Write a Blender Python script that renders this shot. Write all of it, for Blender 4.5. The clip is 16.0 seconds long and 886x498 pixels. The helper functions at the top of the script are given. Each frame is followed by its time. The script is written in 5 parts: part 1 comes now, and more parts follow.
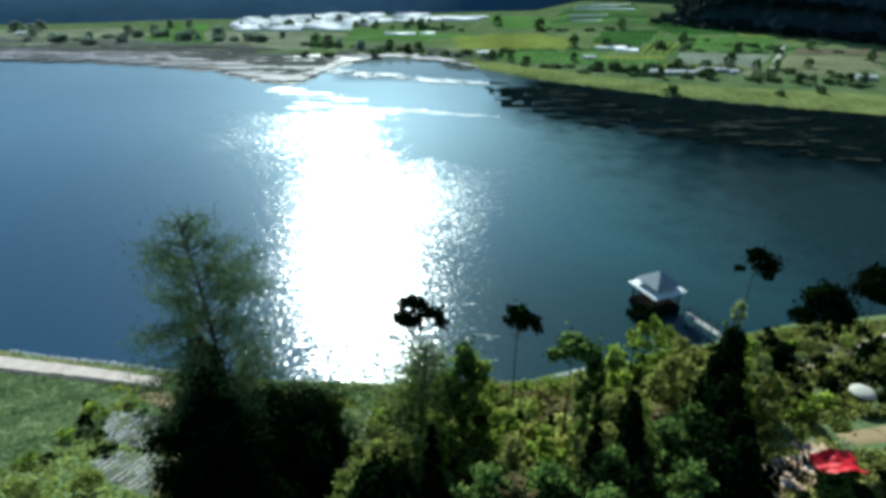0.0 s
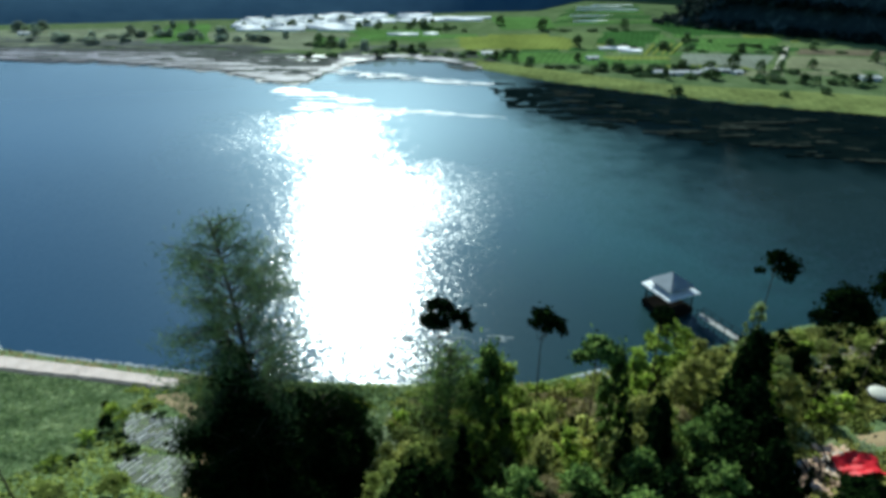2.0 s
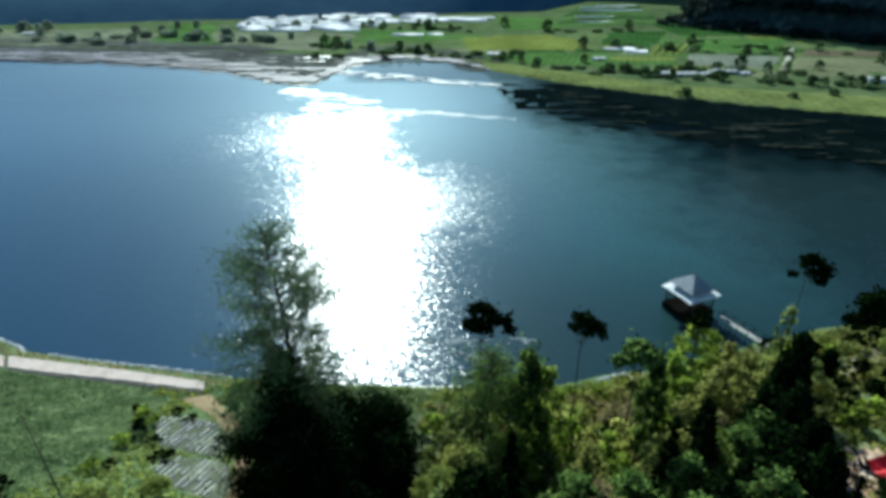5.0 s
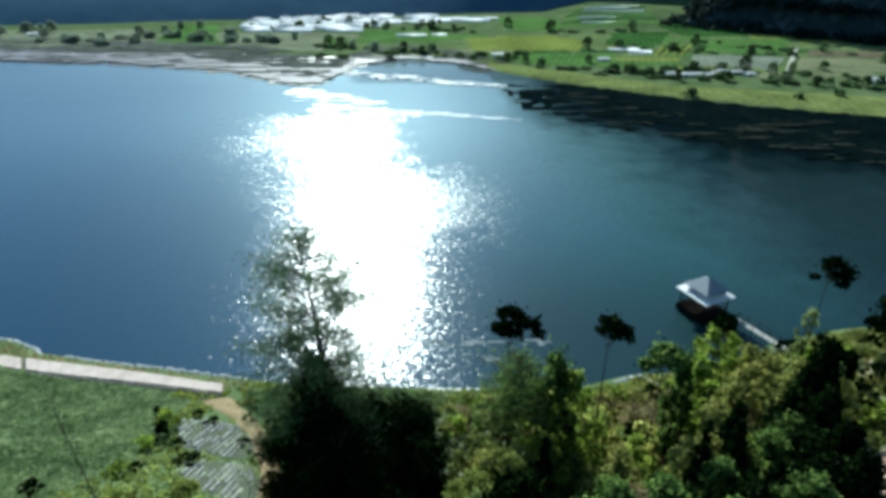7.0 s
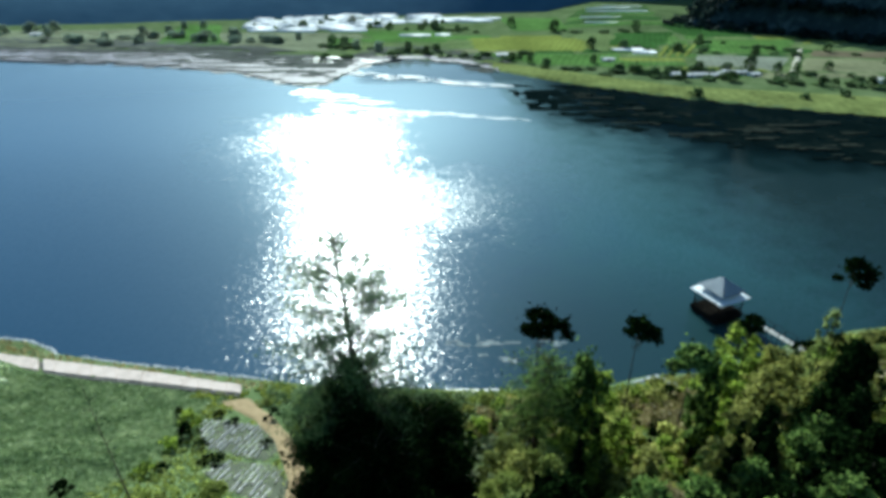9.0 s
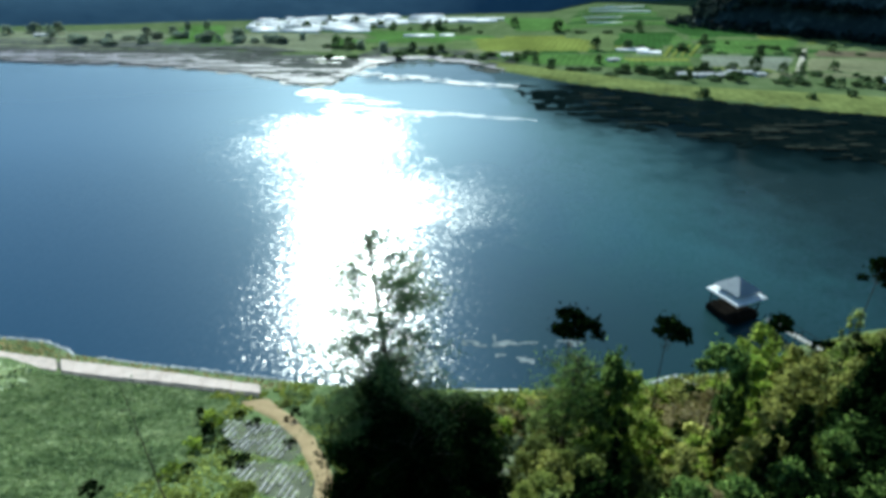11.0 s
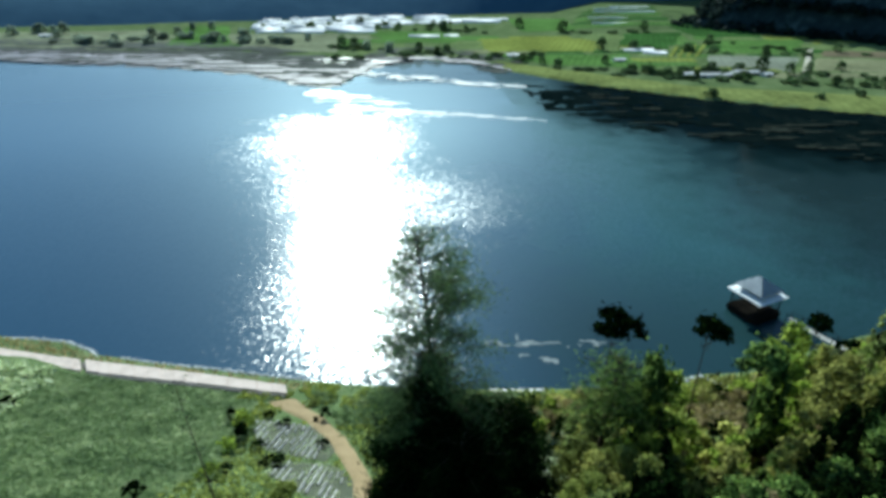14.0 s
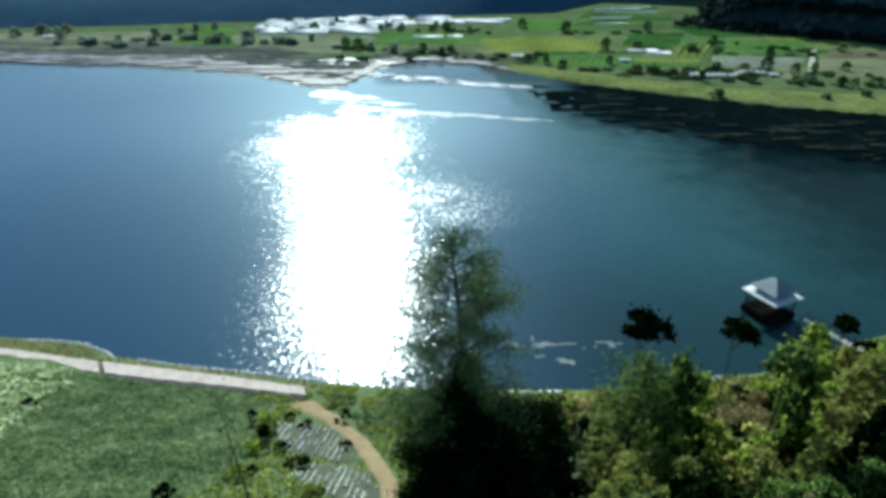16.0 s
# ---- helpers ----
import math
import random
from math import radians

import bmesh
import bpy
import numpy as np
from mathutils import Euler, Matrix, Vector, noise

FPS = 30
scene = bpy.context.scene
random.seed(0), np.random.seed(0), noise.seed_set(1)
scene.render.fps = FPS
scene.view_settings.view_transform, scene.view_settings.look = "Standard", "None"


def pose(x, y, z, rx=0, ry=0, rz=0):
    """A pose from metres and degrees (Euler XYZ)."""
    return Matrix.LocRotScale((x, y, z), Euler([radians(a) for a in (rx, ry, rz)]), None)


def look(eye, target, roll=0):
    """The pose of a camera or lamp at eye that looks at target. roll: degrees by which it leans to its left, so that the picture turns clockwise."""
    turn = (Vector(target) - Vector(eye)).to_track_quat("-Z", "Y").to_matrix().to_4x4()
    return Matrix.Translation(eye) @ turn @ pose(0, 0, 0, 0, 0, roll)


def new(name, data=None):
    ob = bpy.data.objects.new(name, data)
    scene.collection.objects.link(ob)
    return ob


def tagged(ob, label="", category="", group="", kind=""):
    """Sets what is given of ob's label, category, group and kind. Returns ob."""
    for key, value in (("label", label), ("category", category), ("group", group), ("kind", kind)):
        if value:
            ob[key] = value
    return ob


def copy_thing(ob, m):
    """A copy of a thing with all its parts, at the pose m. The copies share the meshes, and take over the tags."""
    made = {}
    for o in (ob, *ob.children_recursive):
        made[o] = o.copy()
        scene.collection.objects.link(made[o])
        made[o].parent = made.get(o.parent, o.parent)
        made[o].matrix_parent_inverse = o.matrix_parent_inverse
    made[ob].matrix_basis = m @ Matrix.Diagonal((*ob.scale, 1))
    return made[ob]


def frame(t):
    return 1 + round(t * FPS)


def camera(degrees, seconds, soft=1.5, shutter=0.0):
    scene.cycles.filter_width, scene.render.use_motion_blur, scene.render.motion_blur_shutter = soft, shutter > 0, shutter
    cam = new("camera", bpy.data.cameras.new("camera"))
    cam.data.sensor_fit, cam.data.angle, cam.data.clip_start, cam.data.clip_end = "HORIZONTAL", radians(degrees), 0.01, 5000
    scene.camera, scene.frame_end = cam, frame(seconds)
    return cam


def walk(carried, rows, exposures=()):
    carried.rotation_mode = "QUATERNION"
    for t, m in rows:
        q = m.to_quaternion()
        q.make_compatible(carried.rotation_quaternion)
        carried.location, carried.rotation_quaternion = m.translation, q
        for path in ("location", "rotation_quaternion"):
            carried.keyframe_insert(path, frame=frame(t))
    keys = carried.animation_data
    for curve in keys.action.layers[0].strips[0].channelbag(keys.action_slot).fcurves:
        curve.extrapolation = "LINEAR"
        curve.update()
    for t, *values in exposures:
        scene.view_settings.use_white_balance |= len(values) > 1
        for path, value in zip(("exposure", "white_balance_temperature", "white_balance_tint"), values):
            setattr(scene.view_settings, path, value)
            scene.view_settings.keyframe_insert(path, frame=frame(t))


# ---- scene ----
cam = camera(74.0, 16.0, soft=4.0)
METRES, EYE, TILT = 15.33, 43.1, -27.7
ROWS = [
    (0.0, 0.0, 0.0, 0.0, 0.0, 0.0, -0.0),
    (0.5, -0.0316, -0.0016, 0.0026, -0.02, -0.0, -0.0),
    (1.0, -0.059, -0.0027, 0.0047, -0.04, -0.0, -0.02),
    (1.5, -0.0897, -0.0041, 0.0074, -0.05, 0.0, -0.03),
    (2.0, -0.1165, -0.0043, 0.01, -0.05, 0.01, -0.02),
    (2.5, -0.1494, -0.0043, 0.0126, -0.07, 0.01, -0.03),
    (3.0, -0.1781, -0.005, 0.0154, -0.08, 0.01, -0.02),
    (3.5, -0.211, -0.0072, 0.0195, -0.09, 0.0, -0.03),
    (4.0, -0.24, -0.0086, 0.0215, -0.09, 0.01, -0.05),
    (6.5, -0.3991, -0.0143, 0.043, -0.11, 0.0, -0.05),
    (7.0, -0.4282, -0.0162, 0.0454, -0.11, -0.0, -0.04),
    (7.5, -0.4621, -0.0173, 0.048, -0.11, -0.0, -0.04),
    (8.0, -0.4922, -0.018, 0.0495, -0.13, -0.01, -0.04),
    (8.5, -0.5267, -0.0181, 0.0509, -0.13, -0.01, -0.04),
    (9.0, -0.5565, -0.018, 0.0517, -0.13, -0.0, -0.04),
    (11.5, -0.7176, -0.0073, 0.0481, -0.12, 0.04, 0.0),
    (12.0, -0.7465, -0.0056, 0.0482, -0.13, 0.05, 0.0),
    (12.5, -0.7805, -0.0044, 0.0476, -0.15, 0.06, -0.0),
    (13.0, -0.8099, -0.0049, 0.0463, -0.15, 0.07, 0.01),
    (13.5, -0.8411, -0.0022, 0.0432, -0.14, 0.08, 0.02),
    (14.0, -0.8706, -0.0029, 0.0429, -0.14, 0.08, 0.03),
    (14.5, -0.9031, -0.0038, 0.0452, -0.13, 0.08, 0.04),
    (15.0, -0.9326, -0.0048, 0.0466, -0.13, 0.08, 0.06),
    (15.5, -0.9656, -0.0051, 0.0485, -0.13, 0.09, 0.08),
    (16.0, -0.9955, -0.0063, 0.0522, -0.13, 0.1, 0.09),
]
walk(cam, [(t, pose(0, 0, EYE, TILT) @ pose(METRES * x, METRES * 0.83 * y, METRES * z, 90 + 1.2 * pitch, 1.2 * roll, 1.2 * yaw))
           for t, x, y, z, yaw, pitch, roll in ROWS], [(0.0, 0.4, 5600, -9), (3.5, 0.33, 5600, -9), (6.5, 0.44, 5600, -9), (9.0, 0.57, 5600, -9), (12.5, 0.58, 5600, -9), (16.0, 0.38, 5600, -9)])

# ---- light ----
SUN_UP, SUN_AZ = 32.0, -9.6
world = bpy.data.worlds.new("sky")
scene.world = world
world.use_nodes = True
wn = world.node_tree
sky = wn.nodes.new("ShaderNodeTexSky")
sky.sky_type, sky.sun_disc = "NISHITA", False
sky.sun_elevation, sky.sun_rotation = radians(SUN_UP), radians(SUN_AZ)
sky.altitude, sky.air_density, sky.dust_density, sky.ozone_density = 1500, 1.0, 0.6, 1.5
wn.links.new(sky.outputs[0], wn.nodes["Background"].inputs[0])
wn.nodes["Background"].inputs[1].default_value = 0.095
sun_data = bpy.data.lights.new("sun", "SUN")
sun_data.energy, sun_data.angle, sun_data.color = 4.8, radians(0.5), (1.0, 0.95, 0.86)
sun = new("sun", sun_data)
toward_sun = Vector((math.sin(radians(SUN_AZ)), math.cos(radians(SUN_AZ)), math.tan(radians(SUN_UP))))
sun.matrix_world = look(toward_sun * 200, (0, 0, 0))

# ---- materials ----


def material(name, colours, rough=0.8, scale=1.0, fine=12.0, bump=0.3, distance=0.05, metal=0.0, island=0.0, through_light=0.0, spec=0.3, coat=0.0):
    """A procedural surface: a colour ramp over two scales of noise, with relief; leaves may let light through."""
    m = bpy.data.materials.new(name)
    m.use_nodes = True
    nt = m.node_tree
    n, l = nt.nodes, nt.links
    bsdf = n["Principled BSDF"]
    coord = n.new("ShaderNodeNewGeometry")
    info = n.new("ShaderNodeObjectInfo")
    shift = n.new("ShaderNodeVectorMath")
    shift.operation = "MULTIPLY_ADD"
    l.new(coord.outputs["Position"], shift.inputs[0])
    shift.inputs[1].default_value = (1, 1, 1)
    l.new(info.outputs["Random"], shift.inputs[2])
    a, b = n.new("ShaderNodeTexNoise"), n.new("ShaderNodeTexNoise")
    a.inputs["Scale"].default_value, a.inputs["Detail"].default_value = scale, 4
    b.inputs["Scale"].default_value, b.inputs["Detail"].default_value = scale * fine, 3
    l.new(shift.outputs[0], a.inputs["Vector"])
    l.new(shift.outputs[0], b.inputs["Vector"])
    mix = n.new("ShaderNodeMath")
    mix.operation = "MULTIPLY_ADD"
    l.new(b.outputs["Fac"], mix.inputs[0])
    mix.inputs[1].default_value = 0.45
    half = n.new("ShaderNodeMath")
    half.operation = "MULTIPLY"
    l.new(a.outputs["Fac"], half.inputs[0])
    half.inputs[1].default_value = 0.55
    l.new(half.outputs[0], mix.inputs[2])
    fac = mix.outputs[0]
    if island:
        isl = n.new("ShaderNodeMath")
        isl.operation = "MULTIPLY_ADD"
        l.new(coord.outputs["Random Per Island"], isl.inputs[0])
        isl.inputs[1].default_value = island
        l.new(fac, isl.inputs[2])
        off = n.new("ShaderNodeMath")
        off.operation = "SUBTRACT"
        l.new(isl.outputs[0], off.inputs[0])
        off.inputs[1].default_value = island / 2
        fac = off.outputs[0]
    ramp = n.new("ShaderNodeValToRGB")
    els = ramp.color_ramp.elements
    k = len(colours)
    while len(els) < k:
        els.new(0.5)
    for i, c in enumerate(colours):
        els[i].position = 0.3 + 0.4 * i / max(1, k - 1)
        els[i].color = (*c, 1)
    l.new(fac, ramp.inputs["Fac"])
    tint = ramp.outputs["Color"]
    if island:
        # plants differ from one another in tone
        tone, hue = n.new("ShaderNodeMapRange"), n.new("ShaderNodeHueSaturation")
        tone.inputs["To Min"].default_value, tone.inputs["To Max"].default_value = 0.8, 1.55
        l.new(info.outputs["Random"], tone.inputs["Value"])
        l.new(tone.outputs[0], hue.inputs["Value"])
        l.new(tint, hue.inputs["Color"])
        tint = hue.outputs[0]
    l.new(tint, bsdf.inputs["Base Color"])
    bsdf.inputs["Roughness"].default_value = rough
    bsdf.inputs["Metallic"].default_value = metal
    bsdf.inputs["Specular IOR Level"].default_value = spec
    bsdf.inputs["Coat Weight"].default_value = coat
    if bump:
        bp = n.new("ShaderNodeBump")
        bp.inputs["Strength"].default_value, bp.inputs["Distance"].default_value = bump, distance
        l.new(fac, bp.inputs["Height"])
        l.new(bp.outputs[0], bsdf.inputs["Normal"])
    if through_light:
        tr = n.new("ShaderNodeBsdfTranslucent")
        l.new(tint, tr.inputs["Color"])
        ms = n.new("ShaderNodeMixShader")
        ms.inputs[0].default_value = through_light
        l.new(bsdf.outputs[0], ms.inputs[1])
        l.new(tr.outputs[0], ms.inputs[2])
        l.new(ms.outputs[0], n["Material Output"].inputs["Surface"])
    return m


def water_material():
    m = bpy.data.materials.new("lake_water")
    m.use_nodes = True
    nt = m.node_tree
    n, l = nt.nodes, nt.links
    n.remove(n["Principled BSDF"])

    def put(socket, v):
        if isinstance(v, (int, float)):
            socket.default_value = v
        else:
            l.new(v, socket)

    def math_node(op, *args):
        k = n.new("ShaderNodeMath")
        k.operation = op
        for i, v in enumerate(args):
            put(k.inputs[i], v)
        return k.outputs[0]

    def step_node(socket, lo, hi):
        k = n.new("ShaderNodeMapRange")
        k.interpolation_type = "SMOOTHSTEP"
        k.inputs["From Min"].default_value, k.inputs["From Max"].default_value = lo, hi
        l.new(socket, k.inputs["Value"])
        return k.outputs[0]

    pos = n.new("ShaderNodeNewGeometry")
    xyz = n.new("ShaderNodeSeparateXYZ")
    l.new(pos.outputs["Position"], xyz.inputs[0])
    X, Y = xyz.outputs["X"], xyz.outputs["Y"]

    def noise_node(sx, sy, detail, shift=0.0):
        k, mp = n.new("ShaderNodeTexNoise"), n.new("ShaderNodeMapping")
        mp.inputs["Scale"].default_value = (sx, sy, 1.0)
        mp.inputs["Location"].default_value = (shift, shift * 0.7, 0.0)
        k.inputs["Scale"].default_value, k.inputs["Detail"].default_value = 1.0, detail
        l.new(pos.outputs["Position"], mp.inputs["Vector"])
        l.new(mp.outputs[0], k.inputs["Vector"])
        return k

    # broad wind patches, frayed at their edges
    patch, frayed = noise_node(0.018, 0.018, 3).outputs["Fac"], noise_node(0.16, 0.16, 4).outputs["Fac"]
    wobble = math_node("ADD", math_node("MULTIPLY_ADD", patch, 40.0, -20.0), math_node("MULTIPLY_ADD", frayed, 36.0, -18.0))
    xx, yy = math_node("ADD", X, wobble), math_node("ADD", Y, wobble)
    # the far end lies calm in streaks, the water under the hill is sheltered
    streaks = noise_node(0.022, 0.14, 3).outputs["Fac"]
    still = math_node("SUBTRACT", 1.0, step_node(streaks, 0.47, 0.56))
    still = math_node("MULTIPLY", still, step_node(X, -78.0, -58.0))
    far_end = step_node(math_node("ADD", Y, math_node("MULTIPLY_ADD", frayed, 22.0, -11.0)), 164.0, 176.0)
    calm = math_node("MULTIPLY", math_node("MULTIPLY", far_end, step_node(X, -95.0, -60.0)), math_node("MULTIPLY_ADD", still, 0.35, 0.63))
    # wind lines: narrow wedges of broken water off the end of the flats
    def wind_line(x0, y0, x1, y1, w0, w1):
        along = math_node("DIVIDE", math_node("SUBTRACT", X, x0), x1 - x0)
        off = math_node("ABSOLUTE", math_node("SUBTRACT", math_node("ADD", Y, math_node("MULTIPLY_ADD", frayed, 7.0, -3.5)), math_node("MULTIPLY_ADD", along, y1 - y0, y0)))
        wide = math_node("MULTIPLY_ADD", along, w1 - w0, w0)
        inside = math_node("MULTIPLY", step_node(along, -0.1, 0.08), math_node("SUBTRACT", 1.0, step_node(along, 0.9, 1.02)))
        return math_node("MULTIPLY", inside, step_node(math_node("SUBTRACT", wide, off), -1.4, 2.0))
    broken = math_node("MAXIMUM", wind_line(-46.0, 174.5, 15.0, 160.6, 4.5, 0.9), math_node("MULTIPLY", math_node("MAXIMUM", wind_line(-58.0, 196.0, -18.0, 177.0, 6.5, 1.6), wind_line(-54.0, 184.0, -24.0, 180.0, 3.0, 2.0)), 0.85))
    gaps = step_node(noise_node(0.07, 0.42, 3, 13.0).outputs["Fac"], 0.44, 0.54)
    broken = math_node("MULTIPLY", broken, math_node("MULTIPLY_ADD", gaps, 0.88, 0.12))
    under_hill = math_node("MULTIPLY", step_node(xx, 12.0, 64.0), step_node(yy, 80.0, 140.0))
    lee = math_node("MULTIPLY", step_node(xx, -26.0, 0.0), step_node(yy, 112.0, 146.0))
    calm = math_node("MAXIMUM", calm, math_node("MAXIMUM", math_node("MULTIPLY", under_hill, 0.85), math_node("MULTIPLY", lee, 0.5)))
    west = math_node("MULTIPLY", math_node("SUBTRACT", 1.0, step_node(xx, -78.0, -52.0)), step_node(yy, 104.0, 136.0))
    calm = math_node("MAXIMUM", calm, math_node("MULTIPLY", west, 0.6))
    wind = math_node("MULTIPLY", math_node("SUBTRACT", 1.0, calm), math_node("MULTIPLY_ADD", patch, 0.9, 0.55))
    # a gust crosses the open water in front of the pavilion
    gust = math_node("MULTIPLY", math_node("MULTIPLY", step_node(xx, -24.0, -6.0), math_node("SUBTRACT", 1.0, step_node(xx, 6.0, 20.0))), math_node("MULTIPLY", step_node(yy, 84.0, 98.0), math_node("SUBTRACT", 1.0, step_node(yy, 112.0, 126.0))))
    wind = math_node("MULTIPLY", wind, math_node("MULTIPLY_ADD", gust, 0.3, 1.0))

    # wavelets: small by the near bank, longer where the wind has had more water to cross
    open_water = step_node(Y, 70.0, 150.0)
    near, mid, far = noise_node(3.2, 2.8, 1.5), noise_node(1.9, 1.1, 1.5, 31.0), noise_node(1.3, 0.52, 1.5, 57.0)

    def slopes(tex):
        k = n.new("ShaderNodeVectorMath")
        k.operation = "SUBTRACT"
        l.new(tex.outputs["Color"], k.inputs[0])
        k.inputs[1].default_value = (0.5, 0.5, 0.5)
        return k.outputs[0]

    def scaled(vec, by):
        k = n.new("ShaderNodeVectorMath")
        k.operation = "SCALE"
        l.new(vec, k.inputs[0])
        put(k.inputs["Scale"], by)
        return k.outputs[0]

    def added(p, q):
        k = n.new("ShaderNodeVectorMath")
        k.operation = "ADD"
        l.new(p, k.inputs[0])
        l.new(q, k.inputs[1])
        return k.outputs[0]
    close_in = math_node("SUBTRACT", 1.0, open_water)
    total = added(scaled(slopes(near), math_node("MULTIPLY", close_in, CHOP)),
                  added(scaled(slopes(mid), CHOP * 0.8), scaled(slopes(far), math_node("MULTIPLY", open_water, CHOP * 0.85))))
    total = scaled(total, wind)
    flat = n.new("ShaderNodeVectorMath")
    flat.operation = "MULTIPLY"
    l.new(total, flat.inputs[0])
    flat.inputs[1].default_value = (1, 1, 0)
    upright = n.new("ShaderNodeVectorMath")
    upright.operation = "ADD"
    l.new(flat.outputs[0], upright.inputs[0])
    upright.inputs[1].default_value = (0, 0, 1)
    unit = n.new("ShaderNodeVectorMath")
    unit.operation = "NORMALIZE"
    l.new(upright.outputs[0], unit.inputs[0])

    # lake body: blue in the open, the hill's reflection put in greener and darker
    tone, dimmed, deep = n.new("ShaderNodeMix"), n.new("ShaderNodeMix"), n.new("ShaderNodeMix")
    tone.data_type = dimmed.data_type = deep.data_type = "RGBA"
    deep.inputs["B"].default_value = DARK_REFLECTION_WATER
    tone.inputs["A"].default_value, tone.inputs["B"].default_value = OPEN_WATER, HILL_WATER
    dimmed.inputs["B"].default_value = WEED_DIM_WATER
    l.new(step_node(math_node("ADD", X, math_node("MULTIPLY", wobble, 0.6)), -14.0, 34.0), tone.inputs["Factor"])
    # the darker sky mirrored by the near bank, also put into the colour
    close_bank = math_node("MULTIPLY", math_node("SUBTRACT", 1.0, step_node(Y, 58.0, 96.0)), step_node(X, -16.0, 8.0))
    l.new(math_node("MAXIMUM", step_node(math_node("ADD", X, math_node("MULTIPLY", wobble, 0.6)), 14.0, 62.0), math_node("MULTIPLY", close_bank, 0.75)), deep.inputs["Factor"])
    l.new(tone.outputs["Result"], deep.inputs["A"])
    # darkest over weed; the mask also dims reflection in the bay and far end
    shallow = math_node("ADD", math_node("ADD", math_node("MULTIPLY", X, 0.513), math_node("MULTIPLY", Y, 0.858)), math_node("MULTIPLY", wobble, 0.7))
    weed_dimming = math_node("MULTIPLY", step_node(shallow, 136.0, 158.0), step_node(X, 4.0, 40.0))
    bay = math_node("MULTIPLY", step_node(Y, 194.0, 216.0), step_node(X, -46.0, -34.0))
    weed_dimming = math_node("MAXIMUM", weed_dimming, math_node("MULTIPLY", bay, 0.6))
    weed_dimming = math_node("MAXIMUM", weed_dimming, math_node("MULTIPLY", step_node(math_node("ADD", Y, math_node("MULTIPLY", X, -0.1)), 140.0, 215.0), 0.26))
    l.new(weed_dimming, dimmed.inputs["Factor"])
    l.new(deep.outputs["Result"], dimmed.inputs["A"])
    body, gloss, sheen = n.new("ShaderNodeBsdfDiffuse"), n.new("ShaderNodeBsdfAnisotropic"), n.new("ShaderNodeBsdfAnisotropic")
    edge, blend, both = n.new("ShaderNodeFresnel"), n.new("ShaderNodeMixShader"), n.new("ShaderNodeMixShader")
    l.new(dimmed.outputs["Result"], body.inputs["Color"])
    gloss.distribution = "BECKMANN"
    gloss.inputs["Color"].default_value = (0.95, 0.95, 0.98, 1)
    micro = math_node("MULTIPLY_ADD", math_node("MULTIPLY", wind, open_water), RIPPLE_FAR, math_node("MULTIPLY_ADD", wind, RIPPLE, 0.05))
    micro = math_node("MULTIPLY_ADD", broken, 0.3, micro)
    l.new(micro, gloss.inputs["Roughness"])
    l.new(unit.outputs[0], gloss.inputs["Normal"])
    sheen.distribution = "GGX"
    sheen.inputs["Color"].default_value = (0.63, 0.84, 0.93, 1)
    sheen.inputs["Roughness"].default_value = 0.5
    # broad lobe raised by place for the sun's glow on the water
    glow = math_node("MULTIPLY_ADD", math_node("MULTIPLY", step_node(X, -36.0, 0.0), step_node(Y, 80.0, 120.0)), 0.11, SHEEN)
    l.new(math_node("MULTIPLY", glow, math_node("MULTIPLY_ADD", math_node("MAXIMUM", under_hill, weed_dimming), -0.9, 1.0)), both.inputs[0])
    edge.inputs["IOR"].default_value = 1.4
    l.new(math_node("MULTIPLY", edge.outputs[0], math_node("MULTIPLY_ADD", weed_dimming, -0.7, 1.0)), blend.inputs[0])
    l.new(body.outputs[0], blend.inputs[1])
    l.new(gloss.outputs[0], both.inputs[1])
    l.new(sheen.outputs[0], both.inputs[2])
    l.new(both.outputs[0], blend.inputs[2])
    l.new(blend.outputs[0], n["Material Output"].inputs["Surface"])
    return m


CHOP, RIPPLE, RIPPLE_FAR, SHEEN = 0.31, 0.19, 0.05, 0.23
# the last three water colours hold reflections of hill and bank, and weed
OPEN_WATER, HILL_WATER, DARK_REFLECTION_WATER, WEED_DIM_WATER = (0.017, 0.048, 0.094, 1), (0.028, 0.084, 0.092, 1), (0.006, 0.018, 0.02, 1), (0.0018, 0.0055, 0.0065, 1)
WATER = water_material()
MARSH = material("marsh_water_surface", [(0.02, 0.05, 0.07), (0.03, 0.06, 0.08)], rough=0.5, scale=0.3, bump=0.4, distance=0.1, spec=1.0)
GROUND = material("meadow_ground", [(0.06, 0.09, 0.036), (0.105, 0.145, 0.062), (0.17, 0.205, 0.105)], scale=0.12, fine=14, bump=0.6, distance=0.2, spec=0.0)
# near-black: the shade of the backlit crowns is put into the leaf colour
SHADE_DARK_LEAF = material("shade_dark_leaf", [(0.003, 0.007, 0.0025), (0.005, 0.011, 0.003), (0.012, 0.024, 0.006)], rough=0.7, scale=0.5, fine=6, bump=0, spec=0.0, island=0.4, through_light=0.15)
GREEN_LEAF = material("green_leaf", [(0.022, 0.04, 0.006), (0.185, 0.265, 0.035), (0.48, 0.55, 0.1)], rough=0.65, scale=0.5, fine=6, bump=0, spec=0.08, island=0.45, through_light=0.52)
OLIVE_LEAF = material("olive_leaf", [(0.026, 0.034, 0.009), (0.245, 0.255, 0.06), (0.54, 0.53, 0.16)], rough=0.65, scale=0.5, fine=6, bump=0, spec=0.08, island=0.45, through_light=0.52)
